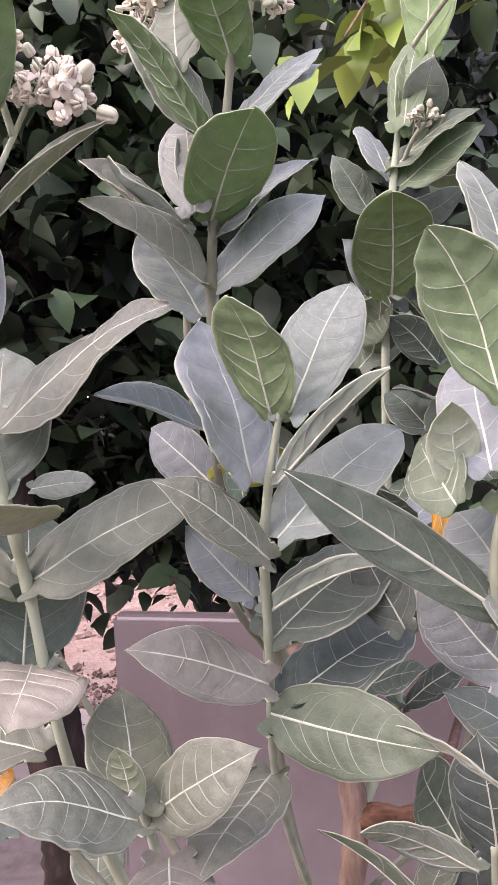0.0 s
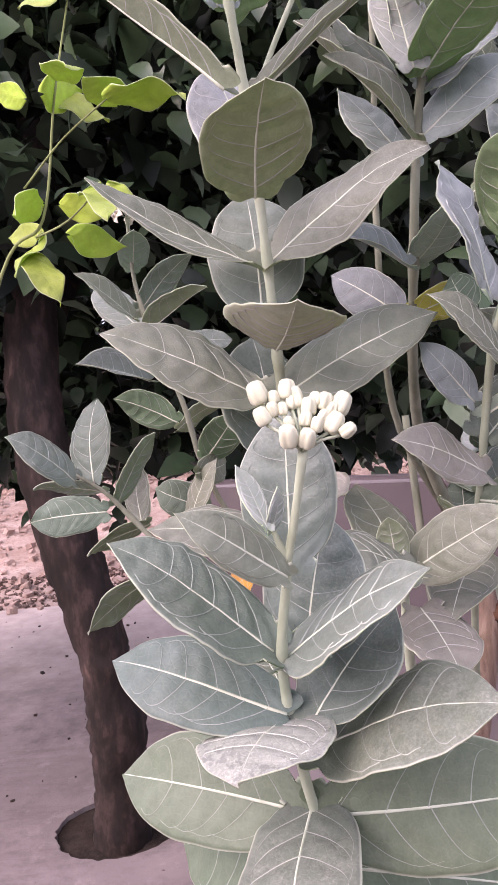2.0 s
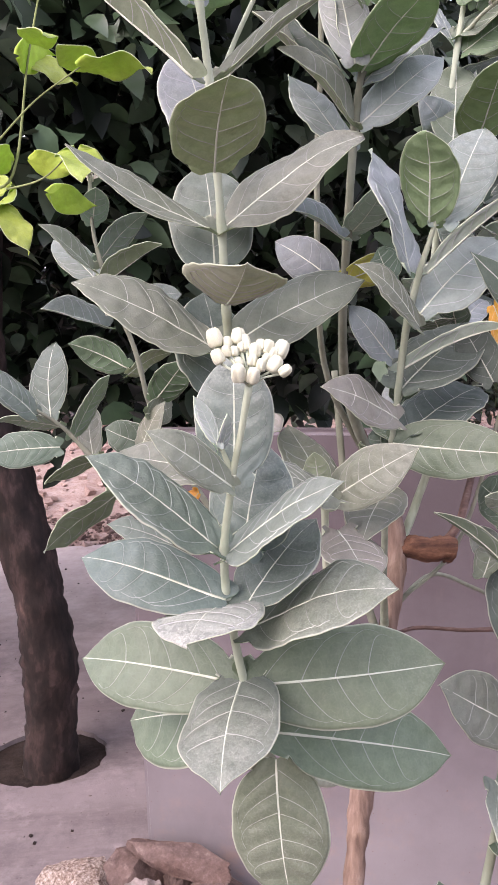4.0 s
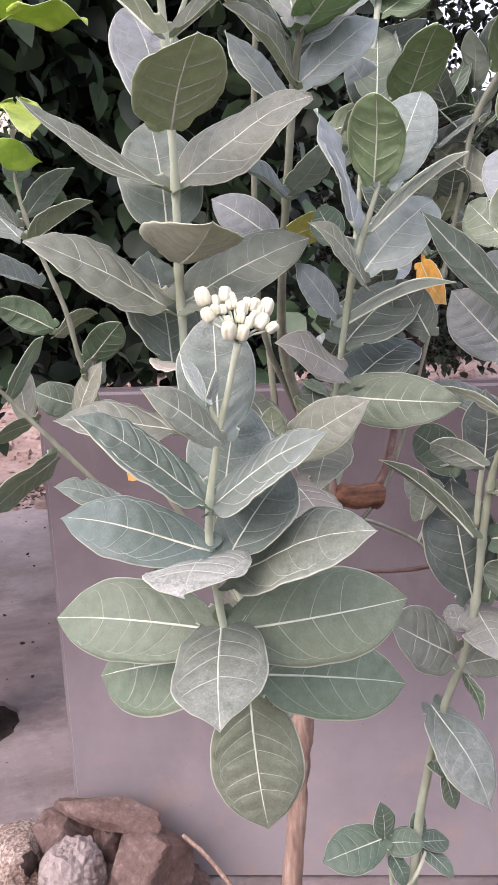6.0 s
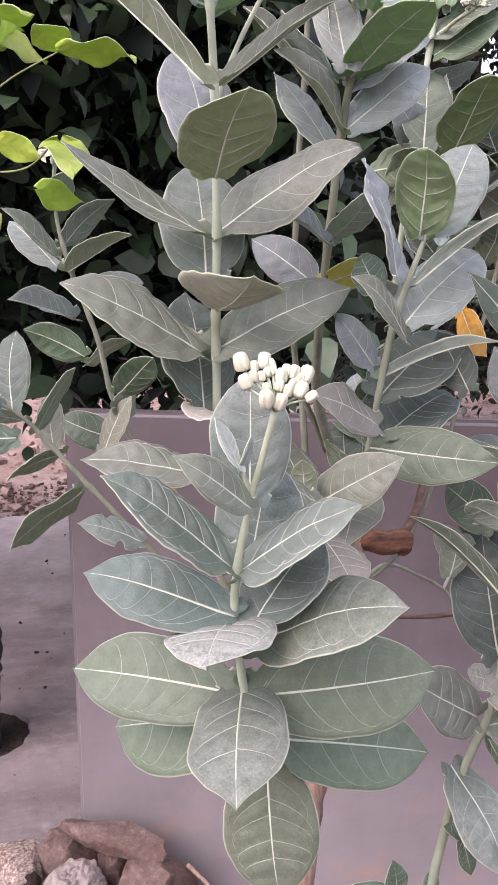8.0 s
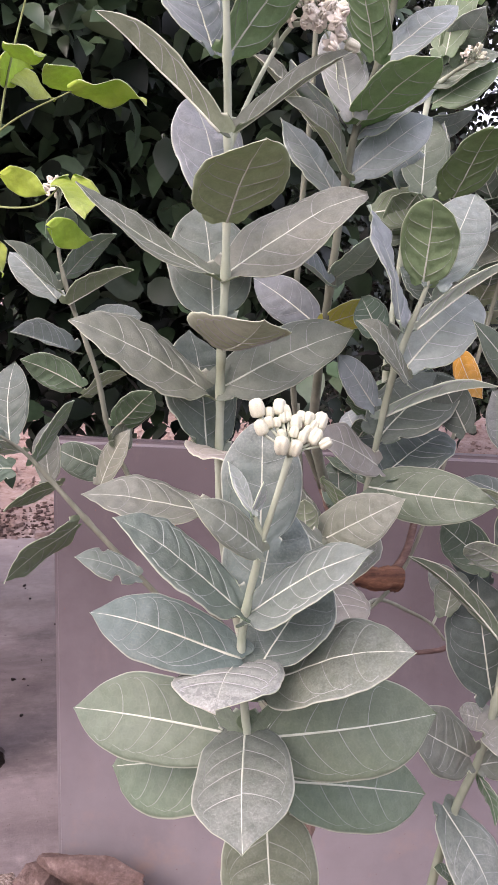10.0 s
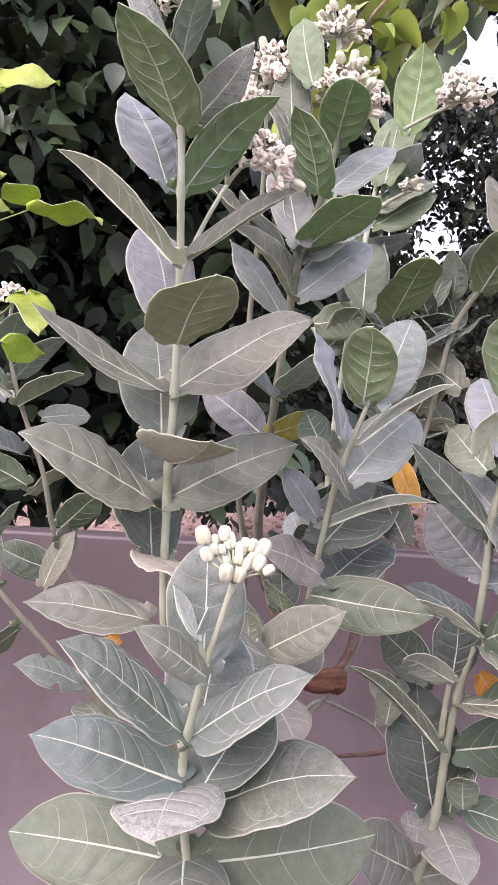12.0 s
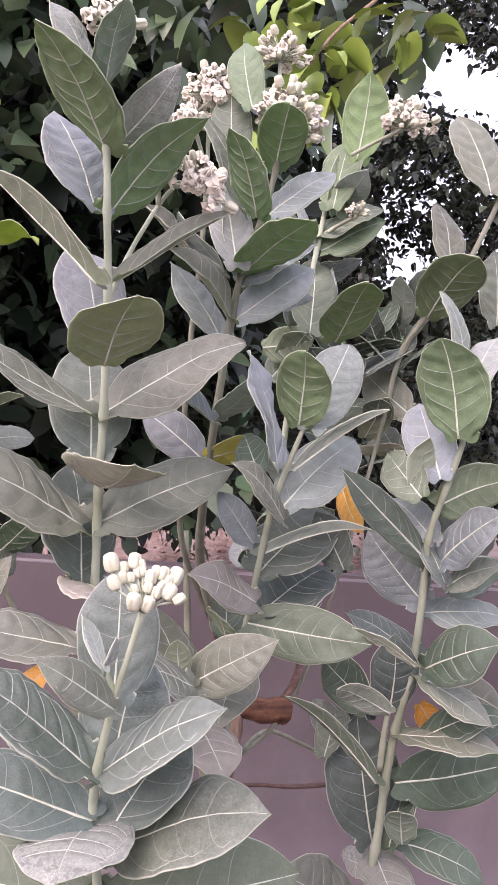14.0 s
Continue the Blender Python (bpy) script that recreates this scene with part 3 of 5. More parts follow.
# tall milkweed shoot with grey-green leaves and cream buds
plant = plant_root("tall milkweed shoot with grey-green leaves and cream buds")
stem(plant, [(0.028, 0.768, 0.845, 0.0084), (-0.03, 0.66, 0.865, 0.0076), (-0.08, 0.56, 0.915, 0.0068), (-0.165, 0.385, 1.06, 0.0052), (-0.195, 0.330, 1.17, 0.0041), (-0.211, 0.305, 1.27, 0.0037), (-0.213, 0.283, 1.325, 0.0034), (-0.207, 0.272, 1.378, 0.0029), (-0.213, 0.268, 1.403, 0.0017)], nodes=(1.27, 1.32, 1.378, 0.8321))
flower_head(plant, (-0.207, 0.272, 1.378), (-0.193, 0.252, 1.453), 0.031, 22, 0, 0.0150, 5, (0.05, -0.1, 1), spots=((-0.02464, 0.0108, 0.03478, 0.01368), (-0.00704, 0.0117, 0.03572, 0.01216), (-0.02288, 0.0018, 0.02162, 0.01111), (-0.01496, 0.009, 0.03196, 0.00798), (0, 0.0108, 0.0329, 0.009025), (0.00616, 0.0054, 0.02538, 0.01064), (-0.0044, 0.0072, 0.0282, 0.00798), (0.01584, 0.0072, 0.02726, 0.01064), (0.02552, 0.0063, 0.02538, 0.01368), (0.01936, -0.0009, 0.01504, 0.0132), (0.00968, -0.0018, 0.01504, 0.009025), (-0.00968, -0.0063, 0.01034, 0.0132), (0.00176, -0.0063, 0.00846, 0.01159), (0.0264, -0.0027, 0.01128, 0.009595), (-0.00616, 0, 0.01786, 0.00684), (0.0132, 0.0018, 0.01974, 0.00798), (-0.01056, 0.0036, 0.02538, 0.0076), (0.00264, 0, 0.0188, 0.00855), (0, 0.0072, 0.02914, 0.0076), (0.01056, 0.0072, 0.02914, 0.00855), (0.01936, 0.0036, 0.02256, 0.00855), (-0.01584, 0.0054, 0.02538, 0.00855)))
leaf(plant, -0.219, 0.287, 1.319, 175, 38, 16, 0.128, 0.085, "slate", calm=0.45)
leaf(plant, -0.211, 0.289, 1.312, -28, 35, -20, 0.119, 0.076, "glaucous", bow=0.03, fold=0.15, calm=0.45)
leaf(plant, -0.213, 0.298, 1.270, 156, 11, 37, 0.136, 0.064, "slate", calm=0.45)
leaf(plant, -0.192, 0.307, 1.240, -32, 23, -21, 0.139, 0.088, "mealy", widest=0.52, calm=0.45)
leaf(plant, -0.210, 0.313, 1.264, -115, -2, -8, 0.088, 0.090, "pale", widest=0.50, tip=0.62, bow=0.10, fold=0.02, calm=0.45)
leaf(plant, -0.203, 0.290, 1.374, 79, 76, 8, 0.103, 0.066, "slate", calm=0.45)
leaf(plant, -0.197, 0.316, 1.303, 47, 68, -10, 0.098, 0.082, "slate", calm=0.45)
leaf(plant, -0.198, 0.292, 1.266, 27, 39, -7, 0.098, 0.078, "slate", calm=0.45)
leaf(plant, -0.203, 0.327, 1.179, 149, -2, 58, 0.169, 0.080, "moss", widest=0.55, calm=0.45)
leaf(plant, -0.196, 0.321, 1.180, -2, 3, -58, 0.179, 0.088, "moss", widest=0.58, calm=0.45)
leaf(plant, -0.197, 0.335, 1.183, -104, -14, -11, 0.131, 0.086, "mealy", widest=0.60, calm=0.45)
leaf(plant, -0.165, 0.354, 1.112, 9, -18, -53, 0.192, 0.086, "moss", calm=0.45)
leaf(plant, -0.166, 0.362, 1.079, -75, -77, -32, 0.135, 0.095, "green", widest=0.50, calm=0.35, tip=0.92)
leaf(plant, -0.195, 0.346, 1.143, 137, -22, 52, 0.167, 0.100, "moss", calm=0.45)
leaf(plant, -0.207, 0.267, 1.374, -157, 37, 70, 0.086, 0.032, "olive", calm=0.45)
leaf(plant, -0.217, 0.261, 1.407, 128, 55, -7, 0.045, 0.0185, "young", calm=0.45)
leaf(plant, -0.215, 0.269, 1.402, -47, 73, -173, 0.031, 0.012, "young", calm=0.45)

# tall milkweed stem with broad dusty leaves
plant = plant_root("tall milkweed stem with broad dusty leaves")
stem(plant, [(0.03, 0.77, 0.87, 0.0086), (-0.03, 0.735, 0.94, 0.0080), (-0.10, 0.68, 1.05, 0.0072), (-0.165, 0.60, 1.27, 0.0055), (-0.183, 0.556, 1.46, 0.0047), (-0.190, 0.513, 1.585, 0.0044), (-0.200, 0.473, 1.715, 0.0039), (-0.208, 0.449, 1.777, 0.0036), (-0.214, 0.434, 1.83, 0.0033), (-0.224, 0.421, 1.876, 0.0025)], nodes=(1.46, 1.585, 1.715, 1.777, 1.83, 1.5, 1.64, 1.38))
flower_head(plant, (-0.224, 0.421, 1.876), (-0.219, 0.430, 1.935), 0.026, 5, 12, 0.0163, 6)
stem(plant, [(-0.196, 0.486, 1.70, 0.0027), (-0.176, 0.495, 1.75, 0.0025), (-0.150, 0.496, 1.80, 0.0023), (-0.136, 0.49, 1.82, 0.0022)], name="side_shoot")
flower_head(plant, (-0.136, 0.49, 1.82), (-0.113, 0.488, 1.822), 0.034, 6, 21, 0.0198, 7, (0.2, -0.6, 0.6), "cluster of open white-pink flowers")
flower_head(plant, (-0.150, 0.496, 1.80), (-0.160, 0.48, 1.858), 0.026, 5, 13, 0.0181, 9, (0, -0.3, 1), "small cluster of cream-white flowers")
leaf(plant, -0.198, 0.475, 1.635, -86, 29, -3, 0.125, 0.088, "khaki", widest=0.50, calm=0.5, tip=0.85)
leaf(plant, -0.186, 0.527, 1.586, -10, 31, -38, 0.167, 0.093, "olive")
leaf(plant, -0.201, 0.523, 1.584, -168, 30, 38, 0.163, 0.048, "olive", bow=-0.04, fold=0.5)
leaf(plant, -0.197, 0.535, 1.537, 94, 63, 8, 0.137, 0.091, "slate", calm=0.5, bites=((0.62, 1, 0.04, 0.12),))
leaf(plant, -0.187, 0.524, 1.507, -85, 18, 10, 0.128, 0.104, "taupe", bow=-0.05, fold=0.16, curl=-0.25, calm=0.15, widest=0.42, tip=1.05)
leaf(plant, -0.199, 0.559, 1.459, -169, 27, 36, 0.168, 0.098, "olive")
leaf(plant, -0.182, 0.557, 1.463, -4, 24, -52, 0.164, 0.077, "olive")
leaf(plant, -0.194, 0.565, 1.393, 98, 61, -22, 0.147, 0.104, "slate", holes=((0.72, 0.42, 0.005),))
leaf(plant, -0.217, 0.425, 1.707, 167, 41, -19, 0.144, 0.036, "olive", bow=0.04, fold=0.65)
leaf(plant, -0.189, 0.487, 1.719, -2, 36, -28, 0.146, 0.030, "olive", bow=0.04, fold=0.65)
leaf(plant, -0.204, 0.469, 1.779, -30, 45, 20, 0.130, 0.069, "fresh")
leaf(plant, -0.216, 0.462, 1.780, 136, 59, 17, 0.112, 0.073, "blue")
leaf(plant, -0.213, 0.437, 1.828, -132, 32, 14, 0.130, 0.077, "fresh")
leaf(plant, -0.205, 0.444, 1.835, -31, 52, -133, 0.096, 0.040, "pale")
leaf(plant, -0.229, 0.420, 1.883, 164, 55, 33, 0.079, 0.041, "pale")
leaf(plant, -0.222, 0.421, 1.879, -85, 36, -35, 0.085, 0.046, "glaucous")
leaf(plant, -0.190, 0.590, 1.310, 170, 8, 22, 0.146, 0.084, "olive")
leaf(plant, -0.202, 0.495, 1.643, 113, 64, 5, 0.130, 0.078, "blue")
leaf(plant, -0.191, 0.581, 1.390, -80, -4, 11, 0.141, 0.093, "dry")

# milkweed stem with bluish leaves and open flowers
plant = plant_root("milkweed stem with bluish leaves and open flowers")
stem(plant, [(-0.05, 0.72, -0.05, 0.021), (-0.04, 0.71, 0.25, 0.019), (-0.017, 0.72, 0.51, 0.0165), (0.002, 0.74, 0.67, 0.0155), (0.014, 0.76, 0.747, 0.019), (0.03, 0.77, 0.86, 0.0145), (0.07, 0.80, 1.026, 0.0145), (0.086, 0.82, 1.14, 0.015), (0.06, 0.838, 1.24, 0.012), (0.025, 0.84, 1.32, 0.010)], m_stem_old, "woody_trunk", rough=0.12, label="pale fissured woody trunk")
stem(plant, [(0.084, 0.82, 1.122, 0.013), (0.108, 0.815, 1.127, 0.0180), (0.135, 0.81, 1.122, 0.0190), (0.155, 0.81, 1.124, 0.0196), (0.170, 0.81, 1.119, 0.0215)], m_stem_brown, rough=0.07, name="broken_stub", label="orange-brown broken branch stub")
stem(plant, [(0.15, 0.815, 1.12, 0.007), (0.182, 0.82, 1.155, 0.0065), (0.203, 0.84, 1.194, 0.006), (0.225, 0.87, 1.23, 0.005), (0.25, 0.90, 1.26, 0.004)], m_twig, "branch")
stem(plant, [(0.07, 0.80, 1.03, 0.0043), (0.165, 0.89, 1.051, 0.0036), (0.241, 0.90, 1.02, 0.0034), (0.285, 0.90, 0.993, 0.0030), (0.311, 0.90, 0.963, 0.0026)], m_stem_dull, "twig")
stem(plant, [(0.05, 0.80, 0.965, 0.0034), (0.133, 0.90, 0.954, 0.0034), (0.231, 0.90, 0.944, 0.0036), (0.30, 0.90, 0.943, 0.0047), (0.33, 0.905, 0.95, 0.0043)], m_twig, "twig")
stem(plant, [(0.285, 0.90, 0.993, 0.0026), (0.30, 0.90, 1.03, 0.0024), (0.31, 0.90, 1.07, 0.0021)], m_stem, "twig")
stem(plant, [(0.058, 0.835, 1.24, 0.0085), (0.0, 0.76, 1.36, 0.0076), (-0.028, 0.68, 1.46, 0.0059), (-0.028, 0.645, 1.60, 0.0051), (-0.023, 0.629, 1.704, 0.0047), (-0.016, 0.620, 1.763, 0.0043), (-0.002, 0.603, 1.825, 0.0038), (0.008, 0.594, 1.882, 0.0034), (0.012, 0.60, 1.92, 0.0026)], mat=m_stem_dull, nodes=(1.582, 1.704, 1.763, 1.825, 1.882))
stem(plant, [(0.04, 0.835, 1.27, 0.0051), (-0.04, 0.74, 1.42, 0.0043), (-0.055, 0.70, 1.64, 0.0038), (-0.048, 0.70, 1.80, 0.0034), (-0.05, 0.69, 1.90, 0.0030)], mat=m_stem_dull, name="side_stem")
flower_head(plant, (-0.05, 0.69, 1.90), (-0.052, 0.672, 1.975), 0.042, 8, 31, 0.0198, 8, (0, -0.2, 1), "cluster of open white-pink flowers")
flower_head(plant, (-0.05, 0.69, 1.89), (-0.078, 0.672, 1.945), 0.026, 3, 13, 0.0181, 19, (-0.3, -0.3, 0.6), "cluster of open white-pink flowers")
flower_head(plant, (0.010, 0.60, 1.90), (0.012, 0.59, 1.945), 0.040, 14, 23, 0.0181, 10)
flower_head(plant, (0.010, 0.60, 1.90), (0.030, 0.585, 1.93), 0.030, 5, 14, 0.0181, 20, (0.5, -0.3, 1), "cluster of open white-pink flowers")
flower_head(plant, (0.012, 0.60, 1.90), (0.021, 0.643, 2.025), 0.036, 16, 13, 0.0172, 11)
leaf(plant, 0.010, 0.602, 1.885, -103, 26, 7, 0.104, 0.057, "fresh", tip=0.55)
leaf(plant, -0.019, 0.574, 1.819, -132, 41, 24, 0.114, 0.065, "fresh")
leaf(plant, 0.001, 0.598, 1.825, -3, 38, -39, 0.107, 0.058, "blue", tip=0.70)
leaf(plant, -0.018, 0.617, 1.760, -68, 23, 10, 0.130, 0.069, "fresh", tip=0.60)
leaf(plant, -0.030, 0.598, 1.764, 96, 55, 11, 0.134, 0.056, "blue")
leaf(plant, -0.017, 0.627, 1.706, 4, 36, -59, 0.125, 0.057, "blue")
leaf(plant, -0.028, 0.625, 1.706, -146, 30, 61, 0.129, 0.055, "olive", bow=0.04, fold=0.65)
leaf(plant, -0.034, 0.631, 1.679, 138, 50, 14, 0.122, 0.073, "blue")
leaf(plant, -0.038, 0.662, 1.527, 131, 29, 64, 0.117, 0.055, "steel")
leaf(plant, -0.025, 0.651, 1.584, -67, 38, -169, 0.090, 0.048, "blue")
leaf(plant, -0.038, 0.626, 1.578, -152, 20, 51, 0.103, 0.037, "blue", bow=0.04, fold=0.65)
leaf(plant, -0.033, 0.657, 1.529, -10, 17, 58, 0.078, 0.043, "yellow")
leaf(plant, -0.036, 0.623, 1.759, -167, 41, 175, 0.092, 0.041, "blue", bow=0.04, fold=0.65)
leaf(plant, -0.013, 0.625, 1.750, -6, 32, -35, 0.107, 0.059, "blue")
leaf(plant, -0.019, 0.613, 1.831, 180, 59, 46, 0.122, 0.066, "green")
leaf(plant, 0.020, 0.615, 1.847, 0, 31, -40, 0.077, 0.043, "blue")
leaf(plant, -0.031, 0.622, 1.765, 115, 68, -37, 0.094, 0.050, "blue")
leaf(plant, -0.059, 0.648, 1.755, -176, 43, 33, 0.109, 0.048, "olive", bow=0.04, fold=0.65)
leaf(plant, -0.021, 0.611, 1.953, 103, 70, 40, 0.091, 0.044, "fresh")
leaf(plant, -0.038, 0.617, 1.891, 87, 70, 15, 0.098, 0.051, "green")

# milkweed stem with large blue-grey leaves and bitten edges
plant = plant_root("milkweed stem with large blue-grey leaves and bitten edges")
stem(plant, [(0.062, 0.80, 1.0, 0.0069), (0.03, 0.69, 1.13, 0.0045), (0.008, 0.60, 1.27, 0.0040), (0.010, 0.565, 1.39, 0.0037), (0.012, 0.535, 1.48, 0.0042), (0.020, 0.515, 1.537, 0.0034), (0.030, 0.502, 1.582, 0.0025), (0.033, 0.50, 1.60, 0.0014)], m_stem_dusty, nodes=(1.347, 1.40, 1.44, 1.49, 1.537))
stem(plant, [(0.055, 0.79, 0.97, 0.007), (0.01, 0.80, 1.15, 0.006), (-0.005, 0.84, 1.40, 0.005)], mat=m_stem_dull, name="side_stem")
leaf(plant, 0.025, 0.503, 1.584, 68, 128, 15, 0.102, 0.061, "fresh", tip=0.50)
leaf(plant, 0.037, 0.498, 1.583, 29, 58, -34, 0.116, 0.063, "glaucous", tip=0.55)
leaf(plant, 0.008, 0.512, 1.537, 140, 69, -5, 0.136, 0.100, "blue")
leaf(plant, 0.026, 0.511, 1.534, -38, 37, 23, 0.127, 0.024, "blue", bow=0.04, fold=0.65)
leaf(plant, 0.023, 0.525, 1.492, 20, 35, -31, 0.134, 0.077, "blue", tip=0.55)
leaf(plant, 0.016, 0.506, 1.478, -156, 38, 61, 0.108, 0.044, "olive")
leaf(plant, 0.001, 0.555, 1.441, -175, 50, 75, 0.080, 0.041, "blue")
leaf(plant, 0.013, 0.563, 1.404, 22, 30, -19, 0.135, 0.098, "dusk", tip=0.55)
leaf(plant, 0.009, 0.558, 1.426, -47, 21, 24, 0.146, 0.023, "blue", bow=0.05, fold=0.6)
leaf(plant, 0.008, 0.551, 1.371, -150, 23, 59, 0.127, 0.055, "taupe")
leaf(plant, 0.008, 0.572, 1.340, -35, -1, -70, 0.151, 0.068, "moss")
leaf(plant, 0.025, 0.577, 1.349, 26, 20, -15, 0.131, 0.092, "dusk", tip=0.60)
leaf(plant, 0.005, 0.597, 1.279, -117, -13, -1, 0.131, 0.070, "olive")
leaf(plant, -0.002, 0.544, 1.523, 87, 29, 37, 0.085, 0.040, "deep")

# short milkweed side shoot with young leaves
plant = plant_root("short milkweed side shoot with young leaves")
stem(plant, [(0.02, 0.76, 0.82, 0.007), (-0.065, 0.58, 1.12, 0.0055), (-0.088, 0.505, 1.29, 0.004), (-0.092, 0.498, 1.31, 0.0025)], nodes=(1.295,))
leaf(plant, -0.083, 0.504, 1.294, -28, 33, -69, 0.116, 0.059, "olive")
leaf(plant, -0.094, 0.494, 1.303, -131, 76, -26, 0.051, 0.029, "olive")
leaf(plant, -0.090, 0.487, 1.305, 107, 33, -14, 0.111, 0.070, "olive")
leaf(plant, -0.073, 0.506, 1.258, -81, -21, 1, 0.093, 0.073, "taupe")
leaf(plant, -0.086, 0.465, 1.308, -150, 18, 30, 0.107, 0.067, "olive")

# slender milkweed stem with small dark leaves
plant = plant_root("slender milkweed stem with small dark leaves")
stem(plant, [(0.02, 0.77, 0.80, 0.0075), (-0.13, 0.86, 1.08, 0.0060), (-0.262, 0.90, 1.30, 0.0041), (-0.30, 0.895, 1.44, 0.0037), (-0.335, 0.90, 1.54, 0.0034), (-0.350, 0.915, 1.60, 0.0030), (-0.354, 0.92, 1.65, 0.0023)], mat=m_stem_dull, nodes=(1.37, 1.40, 1.476, 1.54, 1.57))
flower_head(plant, (-0.354, 0.92, 1.65), (-0.350, 0.895, 1.690), 0.024, 1, 6, 0.022, 12, (0, 0, 1), "small cluster of white star flowers")
leaf(plant, -0.354, 0.930, 1.623, -78, 34, 7, 0.083, 0.043, "glaucous")
leaf(plant, -0.347, 0.929, 1.571, -11, 41, 28, 0.105, 0.059, "glaucous")
leaf(plant, -0.339, 0.881, 1.537, -25, 28, 3, 0.110, 0.048, "olive", bow=0.04, fold=0.65)
leaf(plant, -0.354, 0.906, 1.557, -151, 39, 48, 0.103, 0.045, "olive", bow=0.04, fold=0.65)
leaf(plant, -0.354, 0.967, 1.542, 142, 37, 35, 0.113, 0.055, "glaucous")
leaf(plant, -0.301, 0.946, 1.515, 22, 2, -48, 0.084, 0.045, "glaucous")
leaf(plant, -0.333, 0.818, 1.475, -146, 17, 48, 0.103, 0.042, "glaucous", bow=0.04, fold=0.65)
leaf(plant, -0.317, 1.007, 1.400, 170, 24, -75, 0.106, 0.058, "deep")
leaf(plant, -0.273, 0.860, 1.363, -57, 37, 37, 0.102, 0.051, "deep")
leaf(plant, -0.279, 0.924, 1.282, 142, 13, 83, 0.104, 0.059, "deep")
leaf(plant, -0.299, 0.803, 1.292, 8, 61, -25, 0.088, 0.049, "olive")
leaf(plant, -0.316, 0.974, 1.393, 31, 20, 50, 0.087, 0.048, "olive")

# low leaning milkweed branch with narrow leaves
plant = plant_root("low leaning milkweed branch with narrow leaves")
stem(plant, [(0.03, 0.77, 0.86, 0.0054), (-0.05, 0.75, 0.955, 0.0051), (-0.14, 0.74, 1.05, 0.0048), (-0.25, 0.76, 1.17, 0.0041), (-0.32, 0.77, 1.25, 0.0037), (-0.37, 0.775, 1.31, 0.0034), (-0.40, 0.775, 1.345, 0.0027), (-0.43, 0.765, 1.37, 0.0020)], mat=m_stem_dull, name="branch", nodes=(1.31, 1.25))
leaf(plant, -0.421, 0.828, 1.350, 82, 62, 16, 0.118, 0.063, "dusk")
leaf(plant, -0.390, 0.807, 1.322, 11, 57, 34, 0.104, 0.056, "glaucous")
leaf(plant, -0.425, 0.925, 1.288, 166, -6, 68, 0.123, 0.059, "deep")
leaf(plant, -0.352, 0.808, 1.291, -153, -17, -47, 0.089, 0.048, "olive")
leaf(plant, -0.332, 0.755, 1.248, -161, -32, -53, 0.121, 0.067, "olive")
leaf(plant, -0.401, 0.792, 1.341, -174, 9, -31, 0.089, 0.050, "glaucous")
leaf(plant, -0.432, 0.761, 1.364, -143, 39, 54, 0.104, 0.058, "glaucous")
leaf(plant, -0.369, 0.865, 1.278, -88, 109, 38, 0.091, 0.050, "olive")
leaf(plant, -0.257, 0.692, 1.194, -173, 23, 36, 0.090, 0.049, "glaucous", bites=((0.35, -1, 0.07, 0.45), (0.6, 1, 0.05, 0.25),))
leaf(plant, -0.203, 0.778, 1.077, 103, 1, -3, 0.115, 0.065, "olive")
leaf(plant, -0.286, 0.809, 1.352, 61, -0, -80, 0.081, 0.041, "olive")
leaf(plant, -0.222, 0.60, 1.285, 150, -50, 60, 0.050, 0.032, "orange")

# stout milkweed stem with drooping leaves against the wall
plant = plant_root("stout milkweed stem with drooping leaves against the wall")
stem(plant, [(0.12, 0.61, -0.03, 0.0082), (0.136, 0.59, 0.601, 0.0070), (0.144, 0.575, 0.765, 0.0064), (0.16, 0.56, 0.888, 0.0059), (0.181, 0.55, 0.965, 0.0057), (0.185, 0.53, 1.06, 0.0055), (0.181, 0.515, 1.147, 0.0053), (0.180, 0.50, 1.228, 0.0050), (0.182, 0.482, 1.298, 0.0045), (0.178, 0.465, 1.38, 0.0043), (0.165, 0.442, 1.47, 0.0040), (0.172, 0.43, 1.525, 0.0036), (0.18, 0.42, 1.571, 0.0032), (0.19, 0.41, 1.64, 0.0022)], m_stem_dusty, nodes=(1.06, 1.15, 1.228, 1.298, 1.40, 1.47, 1.53))
stem(plant, [(0.172, 0.515, 1.17, 0.004), (0.168, 0.505, 1.22, 0.0035), (0.166, 0.495, 1.262, 0.003)], name="side_shoot")
leaf(plant, 0.165, 0.402, 1.586, -162, 67, -12, 0.110, 0.080, "moss", tip=0.55)
leaf(plant, 0.138, 0.421, 1.520, 98, 32, 52, 0.077, 0.048, "green", bites=((0.7, 1, 0.06, 0.3), (0.55, 1, 0.05, 0.18),))
leaf(plant, 0.175, 0.450, 1.439, -161, 36, -91, 0.190, 0.040, "dusk", bow=0.02, fold=0.1)
leaf(plant, 0.181, 0.470, 1.393, 133, 45, 80, 0.102, 0.070, "steel", calm=0.5)
leaf(plant, 0.191, 0.441, 1.420, 153, 55, 39, 0.067, 0.037, "glaucous")
leaf(plant, 0.184, 0.440, 1.447, -77, 40, -80, 0.107, 0.057, "steel")
leaf(plant, 0.190, 0.483, 1.375, -11, -2, -25, 0.105, 0.056, "glaucous")
leaf(plant, 0.165, 0.446, 1.325, 154, 26, -40, 0.082, 0.025, "pale", bites=((0.5, 1, 0.08, 0.4), (0.75, -1, 0.06, 0.3),))
leaf(plant, 0.169, 0.500, 1.253, -124, 76, 167, 0.103, 0.057, "dusk")
leaf(plant, 0.146, 0.460, 1.266, -166, 26, -57, 0.091, 0.035, "pale")
